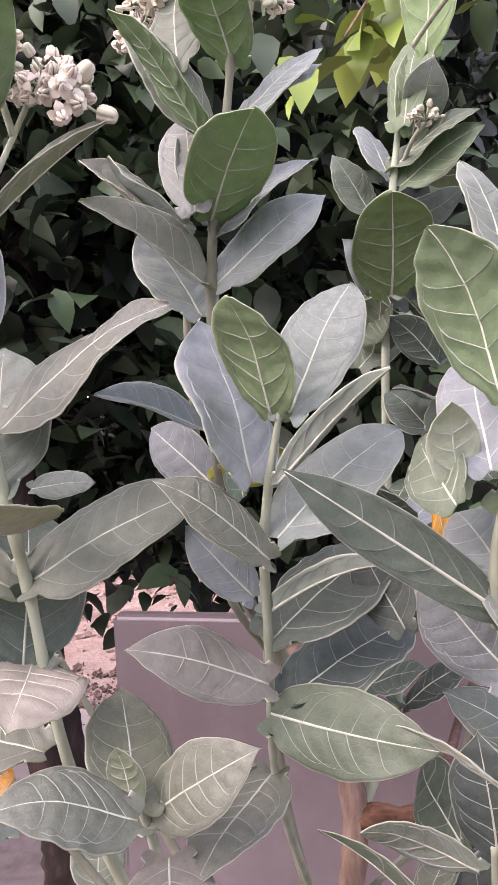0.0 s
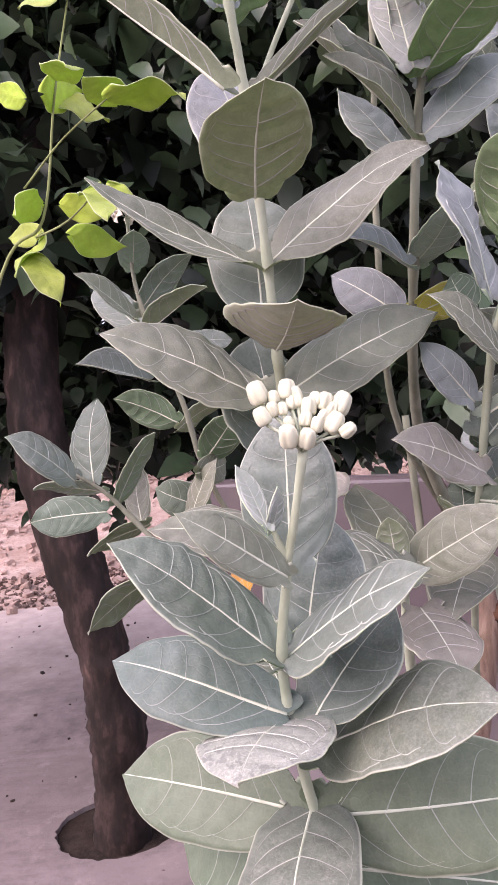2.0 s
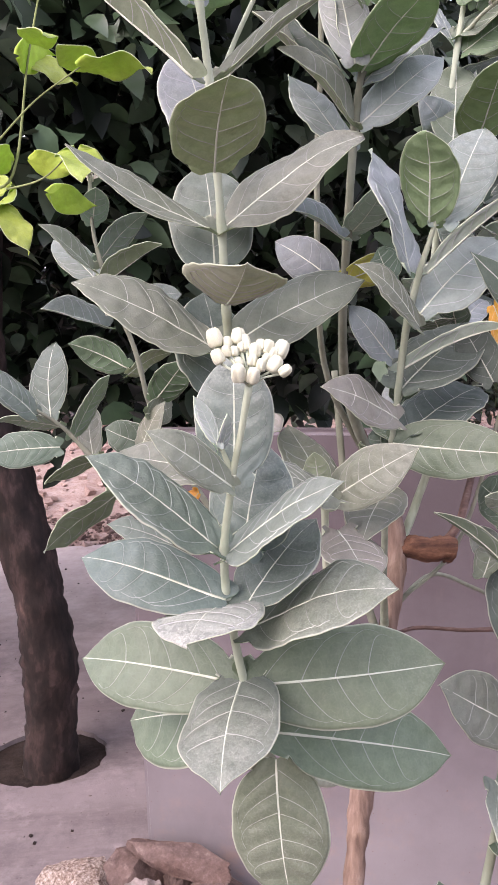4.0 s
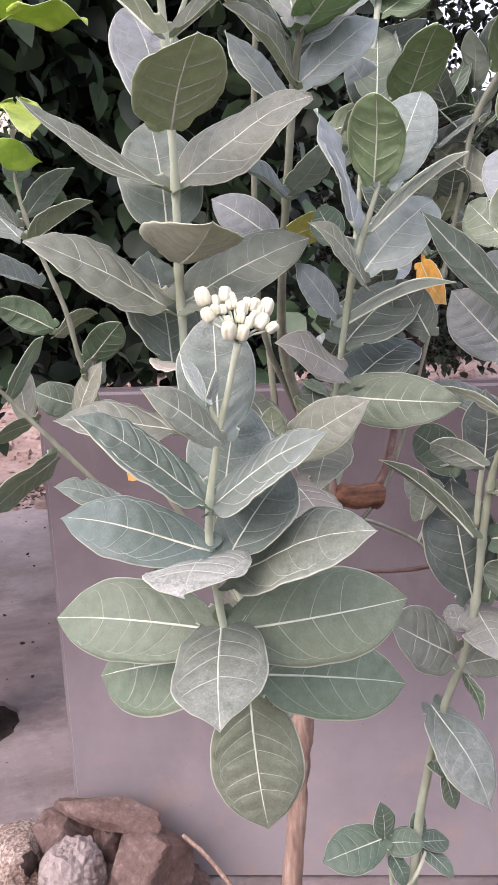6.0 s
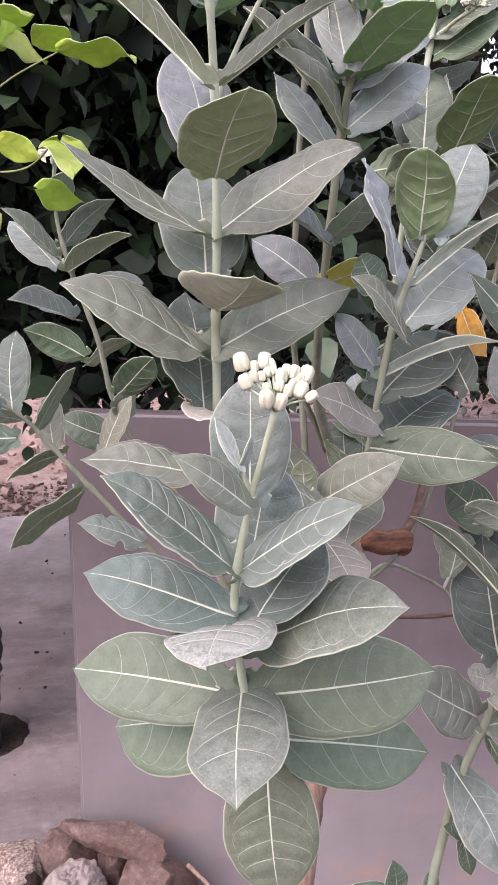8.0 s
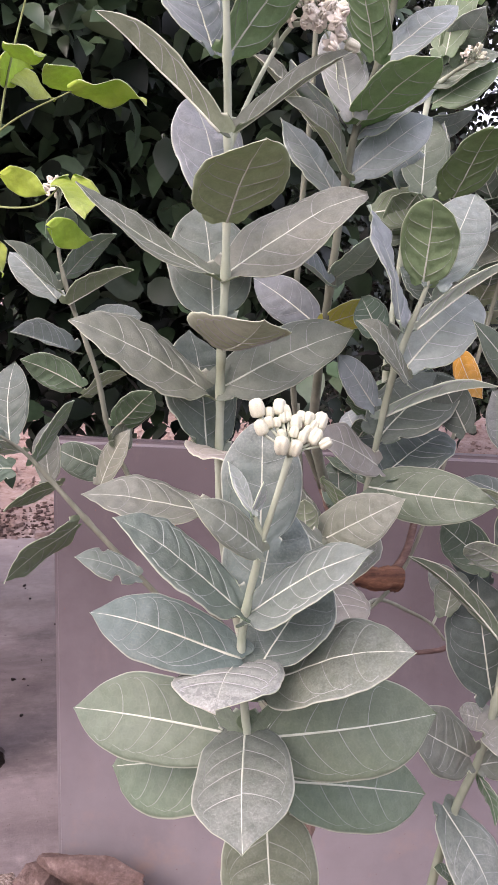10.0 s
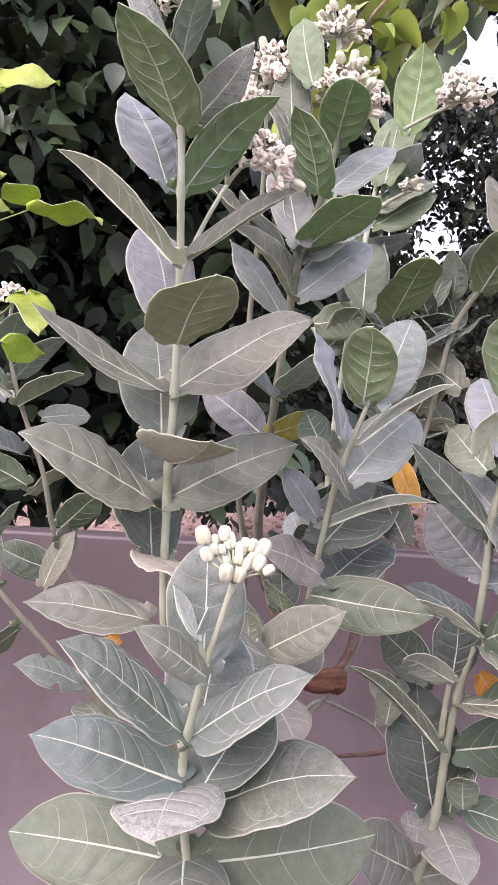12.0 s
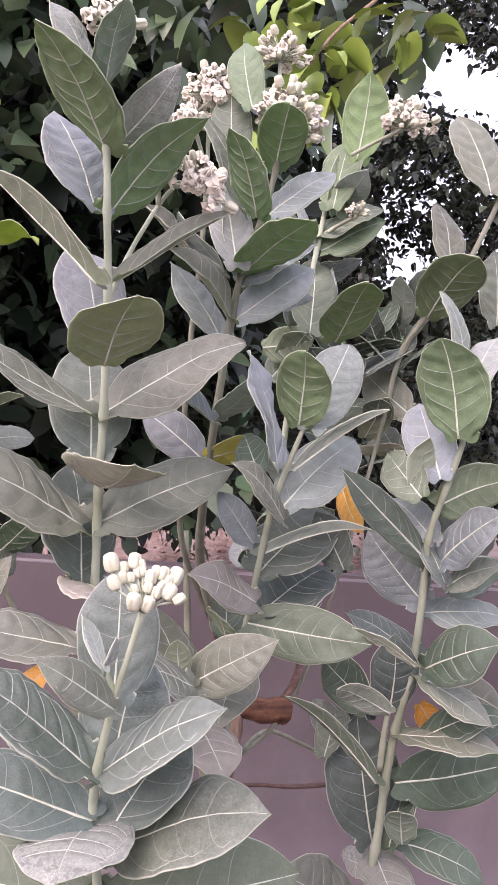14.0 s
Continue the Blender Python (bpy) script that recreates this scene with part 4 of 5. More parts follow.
leaf(plant, 0.152, 0.487, 1.169, 165, 41, -43, 0.154, 0.033, "dusk", bow=0.04, fold=0.65)
leaf(plant, 0.196, 0.515, 1.151, 5, 1, -72, 0.185, 0.082, "deep")
leaf(plant, 0.186, 0.542, 1.061, 118, 76, 45, 0.161, 0.095, "dusk")
leaf(plant, 0.184, 0.500, 1.220, -44, 4, -6, 0.124, 0.070, "olive")
leaf(plant, 0.217, 0.529, 1.064, -25, -20, -31, 0.115, 0.060, "deep")
leaf(plant, 0.201, 0.496, 1.083, -127, 52, -9, 0.084, 0.039, "glaucous")
leaf(plant, 0.143, 0.565, 0.892, -68, -46, -3, 0.150, 0.087, "dusty")
leaf(plant, 0.155, 0.530, 0.986, -161, 35, 67, 0.149, 0.082, "olive")
leaf(plant, 0.192, 0.540, 1.026, 97, -20, 81, 0.078, 0.037, "pale")
leaf(plant, 0.197, 0.550, 1.039, -96, -17, -4, 0.100, 0.075, "taupe", bites=((0.4, 1, 0.1, 0.25),))
leaf(plant, 0.147, 0.525, 1.253, 90, -1, 36, 0.068, 0.031, "pale")
leaf(plant, 0.223, 0.520, 1.247, 0, -52, -103, 0.050, 0.032, "orange")
leaf(plant, 0.240, 0.560, 1.295, 149, 24, 26, 0.107, 0.057, "dusk")
leaf(plant, 0.208, 0.620, 1.185, 145, 52, 62, 0.084, 0.050, "dusk")
leaf(plant, 0.208, 0.500, 1.293, 7, -25, -80, 0.160, 0.046, "olive")
leaf(plant, 0.257, 0.530, 1.195, 14, 3, -72, 0.145, 0.050, "deep")
leaf(plant, 0.119, 0.550, 1.410, 135, 58, 68, 0.080, 0.047, "dusk")
leaf(plant, 0.156, 0.600, 1.178, 125, 40, 62, 0.055, 0.040, "dusty")
leaf(plant, 0.225, 0.500, 1.500, 26, -42, -142, 0.122, 0.065, "blue")
leaf(plant, 0.168, 0.437, 1.508, -14, 21, 80, 0.104, 0.059, "green")
leaf(plant, 0.162, 0.425, 1.540, 82, 46, 26, 0.111, 0.058, "blue")
leaf(plant, 0.146, 0.443, 1.523, -107, 64, -23, 0.069, 0.035, "young")
leaf(plant, 0.198, 0.448, 1.416, -64, 30, -60, 0.074, 0.038, "glaucous")
leaf(plant, 0.194, 0.470, 1.312, -76, 31, -80, 0.121, 0.065, "deep")
leaf(plant, 0.173, 0.443, 1.468, 99, 22, 30, 0.092, 0.046, "blue")
leaf(plant, 0.114, 0.552, 1.175, 55, 18, 23, 0.092, 0.046, "olive")
leaf(plant, 0.191, 0.479, 1.303, -51, -23, -8, 0.100, 0.056, "olive")
leaf(plant, 0.199, 0.522, 1.064, 32, 57, 30, 0.119, 0.067, "deep")
leaf(plant, 0.203, 0.489, 1.214, -32, 25, -17, 0.112, 0.063, "deep")
leaf(plant, 0.149, 0.517, 1.249, 96, 11, 59, 0.110, 0.057, "deep")
leaf(plant, 0.185, 0.551, 0.957, 15, -8, -75, 0.105, 0.055, "dusty")
leaf(plant, 0.184, 0.556, 0.943, -72, -54, 73, 0.068, 0.038, "deep")
leaf(plant, 0.186, 0.419, 1.638, 30, 49, -7, 0.083, 0.041, "blue")
leaf(plant, 0.201, 0.443, 1.415, 13, 9, 85, 0.094, 0.049, "glaucous")

# milkweed branches with rounded leaves and flower heads
plant = plant_root("milkweed branches with rounded leaves and flower heads")
stem(plant, [(0.07, 0.81, 1.03, 0.0036), (0.19, 0.84, 1.12, 0.0034), (0.25, 0.82, 1.35, 0.0032), (0.285, 0.79, 1.58, 0.0035), (0.30, 0.77, 1.70, 0.0042), (0.36, 0.72, 1.82, 0.0043), (0.40, 0.70, 1.93, 0.0037)], mat=m_stem_dull, nodes=(1.7, 1.82))
stem(plant, [(0.088, 0.822, 1.12, 0.0075), (0.125, 0.845, 1.19, 0.0066), (0.15, 0.85, 1.28, 0.0060), (0.15, 0.87, 1.45, 0.0056), (0.16, 0.85, 1.70, 0.0045), (0.185, 0.85, 1.90, 0.0037), (0.21, 0.86, 2.0, 0.0030)], name="side_stem", nodes=(1.71, 1.85))
flower_head(plant, (0.20, 0.80, 1.98), (0.235, 0.71, 2.00), 0.042, 8, 34, 0.0181, 13, (0, -0.2, 1), "dense cluster of small cream flowers")
flower_head(plant, (0.19, 0.84, 1.87), (0.202, 0.765, 1.885), 0.020, 6, 10, 0.0112, 14, (0, 0, 1), "small withered cluster of flowers")
leaf(plant, 0.176, 0.691, 1.493, -83, -42, -79, 0.081, 0.042, "orange")
leaf(plant, 0.375, 0.692, 1.928, 105, 59, 14, 0.147, 0.083, "olive")
leaf(plant, 0.333, 0.711, 1.821, 98, 63, -0, 0.111, 0.061, "olive")
leaf(plant, 0.318, 0.739, 1.747, -94, 28, 19, 0.149, 0.084, "moss")
leaf(plant, 0.328, 0.801, 1.779, -91, 25, -150, 0.100, 0.052, "blue")
leaf(plant, 0.177, 0.423, 1.665, 118, 65, 0, 0.087, 0.036, "glaucous")
leaf(plant, 0.417, 0.706, 1.742, 113, 82, 28, 0.114, 0.063, "green")
leaf(plant, 0.143, 0.680, 1.694, -95, 32, -6, 0.125, 0.075, "fresh", tip=0.55)
leaf(plant, 0.271, 0.862, 1.658, -42, 30, -145, 0.086, 0.048, "blue")
leaf(plant, 0.324, 0.778, 1.599, 111, 32, 64, 0.118, 0.065, "olive")
leaf(plant, 0.176, 0.854, 1.865, -21, 26, -37, 0.113, 0.063, "green")
leaf(plant, 0.190, 0.830, 1.906, 38, 68, -1, 0.127, 0.070, "fresh")
leaf(plant, 0.181, 0.887, 1.805, -22, 22, -145, 0.091, 0.051, "blue")
leaf(plant, 0.217, 0.854, 1.715, -148, 83, -158, 0.106, 0.059, "blue")
leaf(plant, 0.201, 0.842, 1.899, 53, 79, -49, 0.111, 0.057, "fresh")
leaf(plant, 0.184, 0.847, 1.843, -16, 29, -61, 0.111, 0.062, "fresh")
leaf(plant, 0.159, 0.809, 1.712, 68, 60, -4, 0.141, 0.073, "green")
leaf(plant, 0.173, 0.846, 1.850, 108, 52, -21, 0.111, 0.061, "blue")
leaf(plant, 0.158, 0.929, 1.664, -3, 13, 27, 0.074, 0.041, "green")
leaf(plant, 0.156, 0.888, 1.821, 179, 61, 65, 0.089, 0.049, "green")
leaf(plant, 0.217, 0.815, 1.979, -93, 78, 39, 0.128, 0.072, "fresh")
leaf(plant, 0.212, 0.863, 1.923, -87, 20, -151, 0.096, 0.050, "blue")
leaf(plant, 0.323, 0.831, 1.707, 104, 48, -77, 0.086, 0.045, "deep")
leaf(plant, 0.128, 0.879, 1.640, 34, 39, -31, 0.113, 0.061, "green")
leaf(plant, 0.264, 0.870, 1.859, 138, 7, -32, 0.080, 0.044, "green")
leaf(plant, 0.339, 0.828, 1.531, 89, 29, 42, 0.083, 0.041, "olive")
leaf(plant, 0.286, 0.865, 1.531, -26, 5, 32, 0.082, 0.046, "dry")
leaf(plant, 0.337, 0.829, 1.694, 63, 43, 3, 0.081, 0.039, "olive")
leaf(plant, 0.146, 0.883, 1.658, -90, 29, 30, 0.105, 0.055, "green")
leaf(plant, 0.189, 0.861, 1.713, -153, 39, 118, 0.110, 0.059, "blue")
leaf(plant, 0.115, 0.890, 1.687, -66, 8, 84, 0.109, 0.058, "green")
leaf(plant, 0.281, 0.837, 1.555, -91, 44, 25, 0.098, 0.051, "olive")

# filler leaves added in pairs along the inner stems, dark tones holding shade
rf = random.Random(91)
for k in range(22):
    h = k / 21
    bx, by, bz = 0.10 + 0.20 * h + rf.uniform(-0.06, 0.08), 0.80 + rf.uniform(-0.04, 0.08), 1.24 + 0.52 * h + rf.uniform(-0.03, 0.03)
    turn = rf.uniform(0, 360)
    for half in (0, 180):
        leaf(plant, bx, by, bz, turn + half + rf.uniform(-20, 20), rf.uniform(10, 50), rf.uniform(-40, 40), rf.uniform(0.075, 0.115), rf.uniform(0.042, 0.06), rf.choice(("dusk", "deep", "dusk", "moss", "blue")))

# climber sprig with bright lime-green leaves
plant = plant_root("climber sprig with bright lime-green leaves", "climbing sprigs", "climber", "climber_sprig")
stem(plant, [(-0.62, 0.80, 1.3, 0.003), (-0.50, 0.80, 1.62, 0.0022), (-0.44, 0.79, 1.68, 0.0018), (-0.41, 0.79, 1.82, 0.0014), (-0.375, 0.785, 1.95, 0.001)], m_stem_vine, name="twig")
stem(plant, [(-0.46, 0.80, 1.72, 0.0014), (-0.40, 0.75, 1.76, 0.0011), (-0.337, 0.69, 1.784, 0.0009)], m_stem_vine, name="twig")
stem(plant, [(-0.45, 0.79, 1.66, 0.0014), (-0.38, 0.62, 1.65, 0.001), (-0.345, 0.62, 1.68, 0.0008)], m_stem_vine, name="twig")
leaf(plant, -0.337, 0.689, 1.784, -5, -4, 22, 0.085, 0.047, "lime")
leaf(plant, -0.338, 0.798, 1.807, -107, 6, -18, 0.086, 0.047, "lime")
leaf(plant, -0.341, 0.622, 1.679, -82, -26, 10, 0.098, 0.055, "lime")
leaf(plant, -0.363, 0.533, 1.624, 46, -8, 83, 0.064, 0.030, "lime")
leaf(plant, -0.417, 0.768, 1.817, 66, 14, 82, 0.085, 0.047, "lime")
leaf(plant, -0.441, 0.802, 1.701, -107, -17, -72, 0.075, 0.041, "lime")
leaf(plant, -0.423, 0.824, 1.702, -29, -19, 74, 0.070, 0.037, "lime")
leaf(plant, -0.455, 0.774, 1.638, -47, -50, -9, 0.082, 0.045, "lime")
leaf(plant, -0.381, 0.795, 1.960, -3, 3, -54, 0.079, 0.044, "lime")
leaf(plant, -0.373, 0.781, 1.941, 155, -6, 62, 0.083, 0.046, "lime")
leaf(plant, -0.402, 0.771, 1.832, -73, -9, 13, 0.085, 0.048, "lime")
leaf(plant, -0.417, 0.810, 1.823, 28, -18, -52, 0.074, 0.041, "lime")
leaf(plant, -0.455, 0.846, 1.673, 146, 1, 78, 0.063, 0.032, "lime")
leaf(plant, -0.442, 0.799, 1.659, -120, -38, -21, 0.076, 0.042, "lime")
leaf(plant, -0.458, 0.843, 1.836, 146, 19, -82, 0.064, 0.033, "lime")


m_soil = stone_material("dark_soil", [(0.3, (0.012, 0.008, 0.007)), (0.7, (0.05, 0.036, 0.03))], 25, 1.0)


# ---- things that stand on the slab: stones, trunk, tree, small plants ----
def rock(name, x, y, z, sx, sy, sz, turn, tilt, mat, seed, facets, rough, label, category="stone", round_off=0.0):
    """A broken stone: a rounded block cut by random planes, roughened."""
    rnd = random.Random(seed)
    bm = bmesh.new()
    bmesh.ops.create_cube(bm, size=2)
    bmesh.ops.subdivide_edges(bm, edges=bm.edges[:], cuts=11, use_grid_fill=True)
    planes = []
    for k in range(facets):
        d = Vector((rnd.uniform(-1, 1), rnd.uniform(-1, 1), rnd.uniform(-0.6, 1))).normalized()
        planes.append((d, rnd.uniform(0.78, 1.12)))
    for v in bm.verts:
        v.co = v.co.lerp(v.co.normalized() * 1.1, round_off)
        for d, lim in planes:
            over = v.co.dot(d) - lim
            if over > 0:
                v.co -= d * over
        w = Vector((v.co.x * sx, v.co.y * sy, v.co.z * sz)) * 3 / (sx + sy + sz)
        n = noise.noise(w * 1.3 + Vector((seed * 3.1, 0, 0))) * 0.10 + noise.noise(w * 4.5 + Vector((0, seed, 0))) * rough + noise.noise(w * 11 + Vector((seed, 2, 0))) * rough * 0.45
        v.co += v.co.normalized() * n
        v.co.x, v.co.y, v.co.z = v.co.x * sx / 2, v.co.y * sy / 2, v.co.z * sz / 2
    ob = part(name, bm, mat, None, smooth=False)
    ob.matrix_world = pose(x, y, z, tilt, tilt * 0.6, turn)
    return tagged(ob, label, category, "stones by the wall")


rock("stone", -0.30, 1.47, -0.115, 0.34, 0.22, 0.18, -10, 0, m_rock, 27, 8, 0.05, "wide brown stone at the bottom of the pile")
rock("stone", -0.50, 1.50, -0.135, 0.24, 0.2, 0.14, 20, 0, m_rock, 29, 8, 0.05, "brown stone at the bottom of the pile")
rock("stone", -0.15, 1.40, -0.14, 0.26, 0.2, 0.13, 50, 0, m_rock, 26, 8, 0.05, "brown stone at the bottom of the pile")
slab_stone = rock("stone_slab", -0.278, 1.505, 0.088, 0.280, 0.076, 0.047, -17, 0, m_rock, 31, 12, 0.07, "flat broken red-brown stone leaning on the pile")
rock("stone", -0.40, 1.545, -0.01, 0.16, 0.14, 0.17, 25, 0, m_rock, 5, 10, 0.04, "brown angular stone under the flat one")
speckled = rock("stone", -0.55, 1.50, -0.015, 0.20, 0.17, 0.19, 10, 4, m_speck, 8, 4, 0.07, "rounded speckled pale stone with a dark hollow", round_off=0.65)
slab_stone.matrix_world = pose(-0.284, 1.500, 0.094, 3, 9, -20)
lump = rock("concrete_lump", -0.385, 1.42, -0.010, 0.155, 0.14, 0.175, 40, 0, m_rubble, 11, 3, 0.14, "knobbly lump of grey aggregate concrete", "rubble", 0.95)
rock("stone", -0.205, 1.43, -0.03, 0.20, 0.17, 0.185, 35, -6, m_rock, 14, 12, 0.03, "large angular red-brown stone against the wall")
rock("stone", -0.285, 1.50, -0.02, 0.08, 0.08, 0.15, 0, 0, m_rock, 17, 9, 0.05, "small dark stone wedged in the pile")

# knobs of gravel bound into the concrete lump
rk = random.Random(77)
for k in range(210):
    d = Vector((rk.uniform(-1, 1), rk.uniform(-1, 1), rk.uniform(-0.5, 1))).normalized()
    bm = bmesh.new()
    bmesh.ops.create_icosphere(bm, subdivisions=2, radius=rk.uniform(0.006, 0.012))
    for q in bm.verts:
        q.co *= 1 + 0.2 * noise.noise(q.co * 150 + Vector((k, 0, 0)))
    bmesh.ops.translate(bm, verts=bm.verts[:], vec=Vector((d.x * 0.079, d.y * 0.073, d.z * 0.083)))
    part("pebble", bm, m_rubble, lump)

# dark soil-coloured lump set into the speckled stone as its shaded hollow
bm = bmesh.new()
bmesh.ops.create_icosphere(bm, subdivisions=3, radius=1.0)
for q in bm.verts:
    q.co *= 1 + 0.35 * noise.noise(q.co * 2.2) + 0.15 * noise.noise(q.co * 6)
    q.co = Vector((q.co.x * 0.024 + 0.046, q.co.y * 0.020 - 0.064, q.co.z * 0.034 + 0.056))
part("hollow", bm, m_soil, speckled, "dark lump standing for the stone's shaded hollow")

bm = bmesh.new()
bmesh.ops.create_circle(bm, cap_ends=True, segments=28, radius=0.32, matrix=pose(HOLE.x, HOLE.y, GROUND - 0.02))
tagged(part("soil", bm, m_soil, None, smooth=False), "dark soil at the bottom of the planting hole", "soil", kind="structure")

v, f = tube(smooth_line([(-0.10, 1.43, 0.035, 0.006), (-0.045, 1.37, 0.0, 0.006), (0.03, 1.28, -0.09, 0.005), (0.09, 1.2, -0.18, 0.004)], 6), 7, 0.1, 3)
tagged(link_mesh("dry_stick", v, f, m_stem_old), "bleached dry stick leaning on a stone", "stick")

# small seedling beside the stout stem
seedling = plant_root("small milkweed seedling with rounded dark leaves by the wall", "seedlings", "seedling", "milkweed_seedling")
stem(seedling, [(0.10, 0.585, 0.56, 0.0035), (0.095, 0.59, 0.62, 0.003), (0.088, 0.595, 0.665, 0.0025)])
stem(seedling, [(0.115, 0.58, 0.57, 0.0035), (0.135, 0.575, 0.61, 0.003), (0.143, 0.57, 0.645, 0.002)])
for az, el, roll, ln, wd, dx, dz in ((185, -6, 40, 0.085, 0.055, 0, 0), (100, 75, 0, 0.045, 0.03, 0, 0), (-30, 10, -40, 0.05, 0.035, 0, -0.01), (-70, -50, 0, 0.04, 0.028, 0.01, -0.03),
                                     (160, 15, 20, 0.035, 0.028, 0.055, -0.02), (10, -20, -30, 0.05, 0.03, 0.055, -0.02), (80, 70, 0, 0.032, 0.022, 0.055, -0.01), (-50, -30, 0, 0.05, 0.03, 0.06, -0.03)):
    leaf(seedling, 0.088 + dx, 0.592, 0.665 + dz, az, el, roll, ln * 1.2, wd * 1.2, "deep")
shoot = plant_root("young dark shoot on the stout stem", "seedlings", "seedling", "milkweed_seedling")
stem(shoot, [(0.140, 0.553, 0.80, 0.003), (0.160, 0.55, 0.79, 0.002)])
for az, el, roll, ln, wd in ((0, -20, -40, 0.05, 0.032), (170, 30, 30, 0.032, 0.022), (-80, -60, 0, 0.05, 0.028), (60, 40, 0, 0.03, 0.02)):
    leaf(shoot, 0.160, 0.55, 0.79, az, el, roll, ln, wd, "deep")

# rubble and litter lying on the dirt behind the paving
def scatter(name, count, x0, x1, y0, y1, smin, smax, mat, seed, label, category):
    rnd = random.Random(seed)
    verts, faces = [], []
    for _ in range(count):
        x, y = rnd.uniform(x0, x1), rnd.uniform(y0, y1)
        s = rnd.uniform(smin, smax) * (0.5 + rnd.random())
        z = dirt_height(x, y) if y > 5.1 else GROUND
        o = len(verts)
        m = pose(x, y, z + s * 0.2, rnd.uniform(-25, 25), rnd.uniform(-25, 25), rnd.uniform(0, 360))
        for cx in (-1, 1):
            for cy in (-1, 1):
                for cz in (-1, 1):
                    verts.append(m @ Vector((cx * s * rnd.uniform(0.35, 0.6), cy * s * rnd.uniform(0.25, 0.5), cz * s * rnd.uniform(0.15, 0.4))))
        for q in ((0, 1, 3, 2), (4, 6, 7, 5), (0, 4, 5, 1), (2, 3, 7, 6), (0, 2, 6, 4), (1, 5, 7, 3)):
            faces.append(tuple(o + i for i in q))
    ob = link_mesh(name, verts, faces, mat, smooth=False)
    return tagged(ob, label, category, kind="stuff")


scatter("rubble", 2600, -5, 5, 5.0, 10.5, 0.015, 0.07, m_dirt, 31, "loose reddish rubble and brick bits on dirt", "rubble")
scatter("rubble", 1500, -3.2, 0.0, 5.15, 5.9, 0.008, 0.032, m_rock, 32, "heap of brown rubble beyond the paving", "rubble")
scatter("litter", 320, -3.0, 0.8, 0.9, 5.0, 0.004, 0.016, m_bark, 33, "dark crumbs and dry bits on the paving", "litter")


# ---- the dark tree: leaning trunk, limbs, crown of many leaves ----
def leaf_cloud(name, parent, clumps, per, size, mat, seed, spread, label="", droop=0.5):
    """Crown of folded pointed leaves set about clump centres."""
    rnd = np.random.RandomState(seed)
    n = len(clumps) * per
    c = np.repeat(np.array(clumps, float), per, axis=0)
    pos = c + rnd.normal(0, 1, (n, 3)) * np.array(spread)
    az = rnd.uniform(0, 2 * np.pi, n)
    el = rnd.normal(-droop, 0.45, n)
    ax = np.stack([np.cos(el) * np.cos(az), np.cos(el) * np.sin(az), np.sin(el)], 1)
    rt = np.stack([np.sin(az), -np.cos(az), np.zeros(n)], 1)
    roll = rnd.normal(0, 0.6, n)[:, None]
    up = np.cross(rt, ax)
    sd = rt * np.cos(roll) + up * np.sin(roll)
    fc = up * np.cos(roll) - rt * np.sin(roll)
    ln = size * rnd.uniform(0.6, 1.25, n)[:, None]
    wd = ln * rnd.uniform(0.26, 0.36, n)[:, None]
    rows = ((0.0, 0.0, 0.0), (0.14, 0.72, -0.02), (0.36, 1.0, 0.01), (0.62, 0.82, -0.02), (0.84, 0.40, -0.09), (1.0, 0.0, -0.17))
    shape = [(u * w, s, h + 0.07 * abs(u) * w) for s, w, h in rows for u in ((0,) if w == 0 else (-1, 0, 1))]
    verts = np.stack([pos + sd * wd * u + ax * ln * s + fc * ln * h for u, s, h in shape], 1).reshape(-1, 3)
    tri = [(0, 2, 1), (0, 3, 2), (13, 10, 11), (13, 11, 12)]
    quad = [(q, q + 1, q + 4, q + 3) for r in range(3) for q in (1 + 3 * r, 2 + 3 * r)]
    k = np.arange(n)[:, None, None] * 14
    faces = (k + np.array(tri)[None]).reshape(-1, 3).tolist() + (k + np.array(quad)[None]).reshape(-1, 4).tolist()
    me = bpy.data.meshes.new(name)
    me.from_pydata(verts.tolist(), [], faces)
    me.materials.append(mat)
    me.polygons.foreach_set("use_smooth", [True] * len(me.polygons))
    ob = new(name, me)
    ob.parent = parent
    if label:
        ob["label"] = label
    return ob


def clump_field(count, lo, hi, seed, keep=lambda x, y, z: True):
    rnd = random.Random(seed)
    out = []
    while len(out) < count:
        q = [rnd.uniform(a, b) for a, b in zip(lo, hi)]
        if keep(*q):
            out.append(q)
    return out


tree = new("shade_tree")
tagged(tree, "dark leafy shade tree with a leaning trunk in paving", "tree")
v, f = tube(smooth_line([(-0.755, 2.46, -0.42, 0.108), (-0.752, 2.455, -0.19, 0.101), (-0.738, 2.45, 0.0, 0.090), (-0.730, 2.45, 0.2, 0.101), (-0.745, 2.45, 0.443, 0.088), (-0.782, 2.46, 0.66, 0.095),
                        (-0.835, 2.48, 0.88, 0.098), (-0.89, 2.5, 1.2, 0.095), (-0.90, 2.55, 1.5, 0.09), (-0.86, 2.7, 2.1, 0.08), (-0.75, 2.9, 2.7, 0.06), (-0.5, 3.2, 3.4, 0.03)], 8), 24, 0.085, 5)
link_mesh("trunk", v, f, m_bark, tree)
limbs = []
rl = random.Random(12)
for k in range(9):
    b = Vector((-0.90 + 0.02 * k, 2.5 + 0.06 * k, 1.45 + 0.2 * k))
    d = Vector((rl.uniform(-1.0, 1.7), rl.uniform(0.4, 1.8), rl.uniform(0.1, 0.9)))
    limbs.append(tube(smooth_line([(*b, 0.045), (*(b + d * 0.5 + Vector((0, 0, 0.15))), 0.03), (*(b + d * 1.2), 0.012)], 6), 8, 0.06, k))
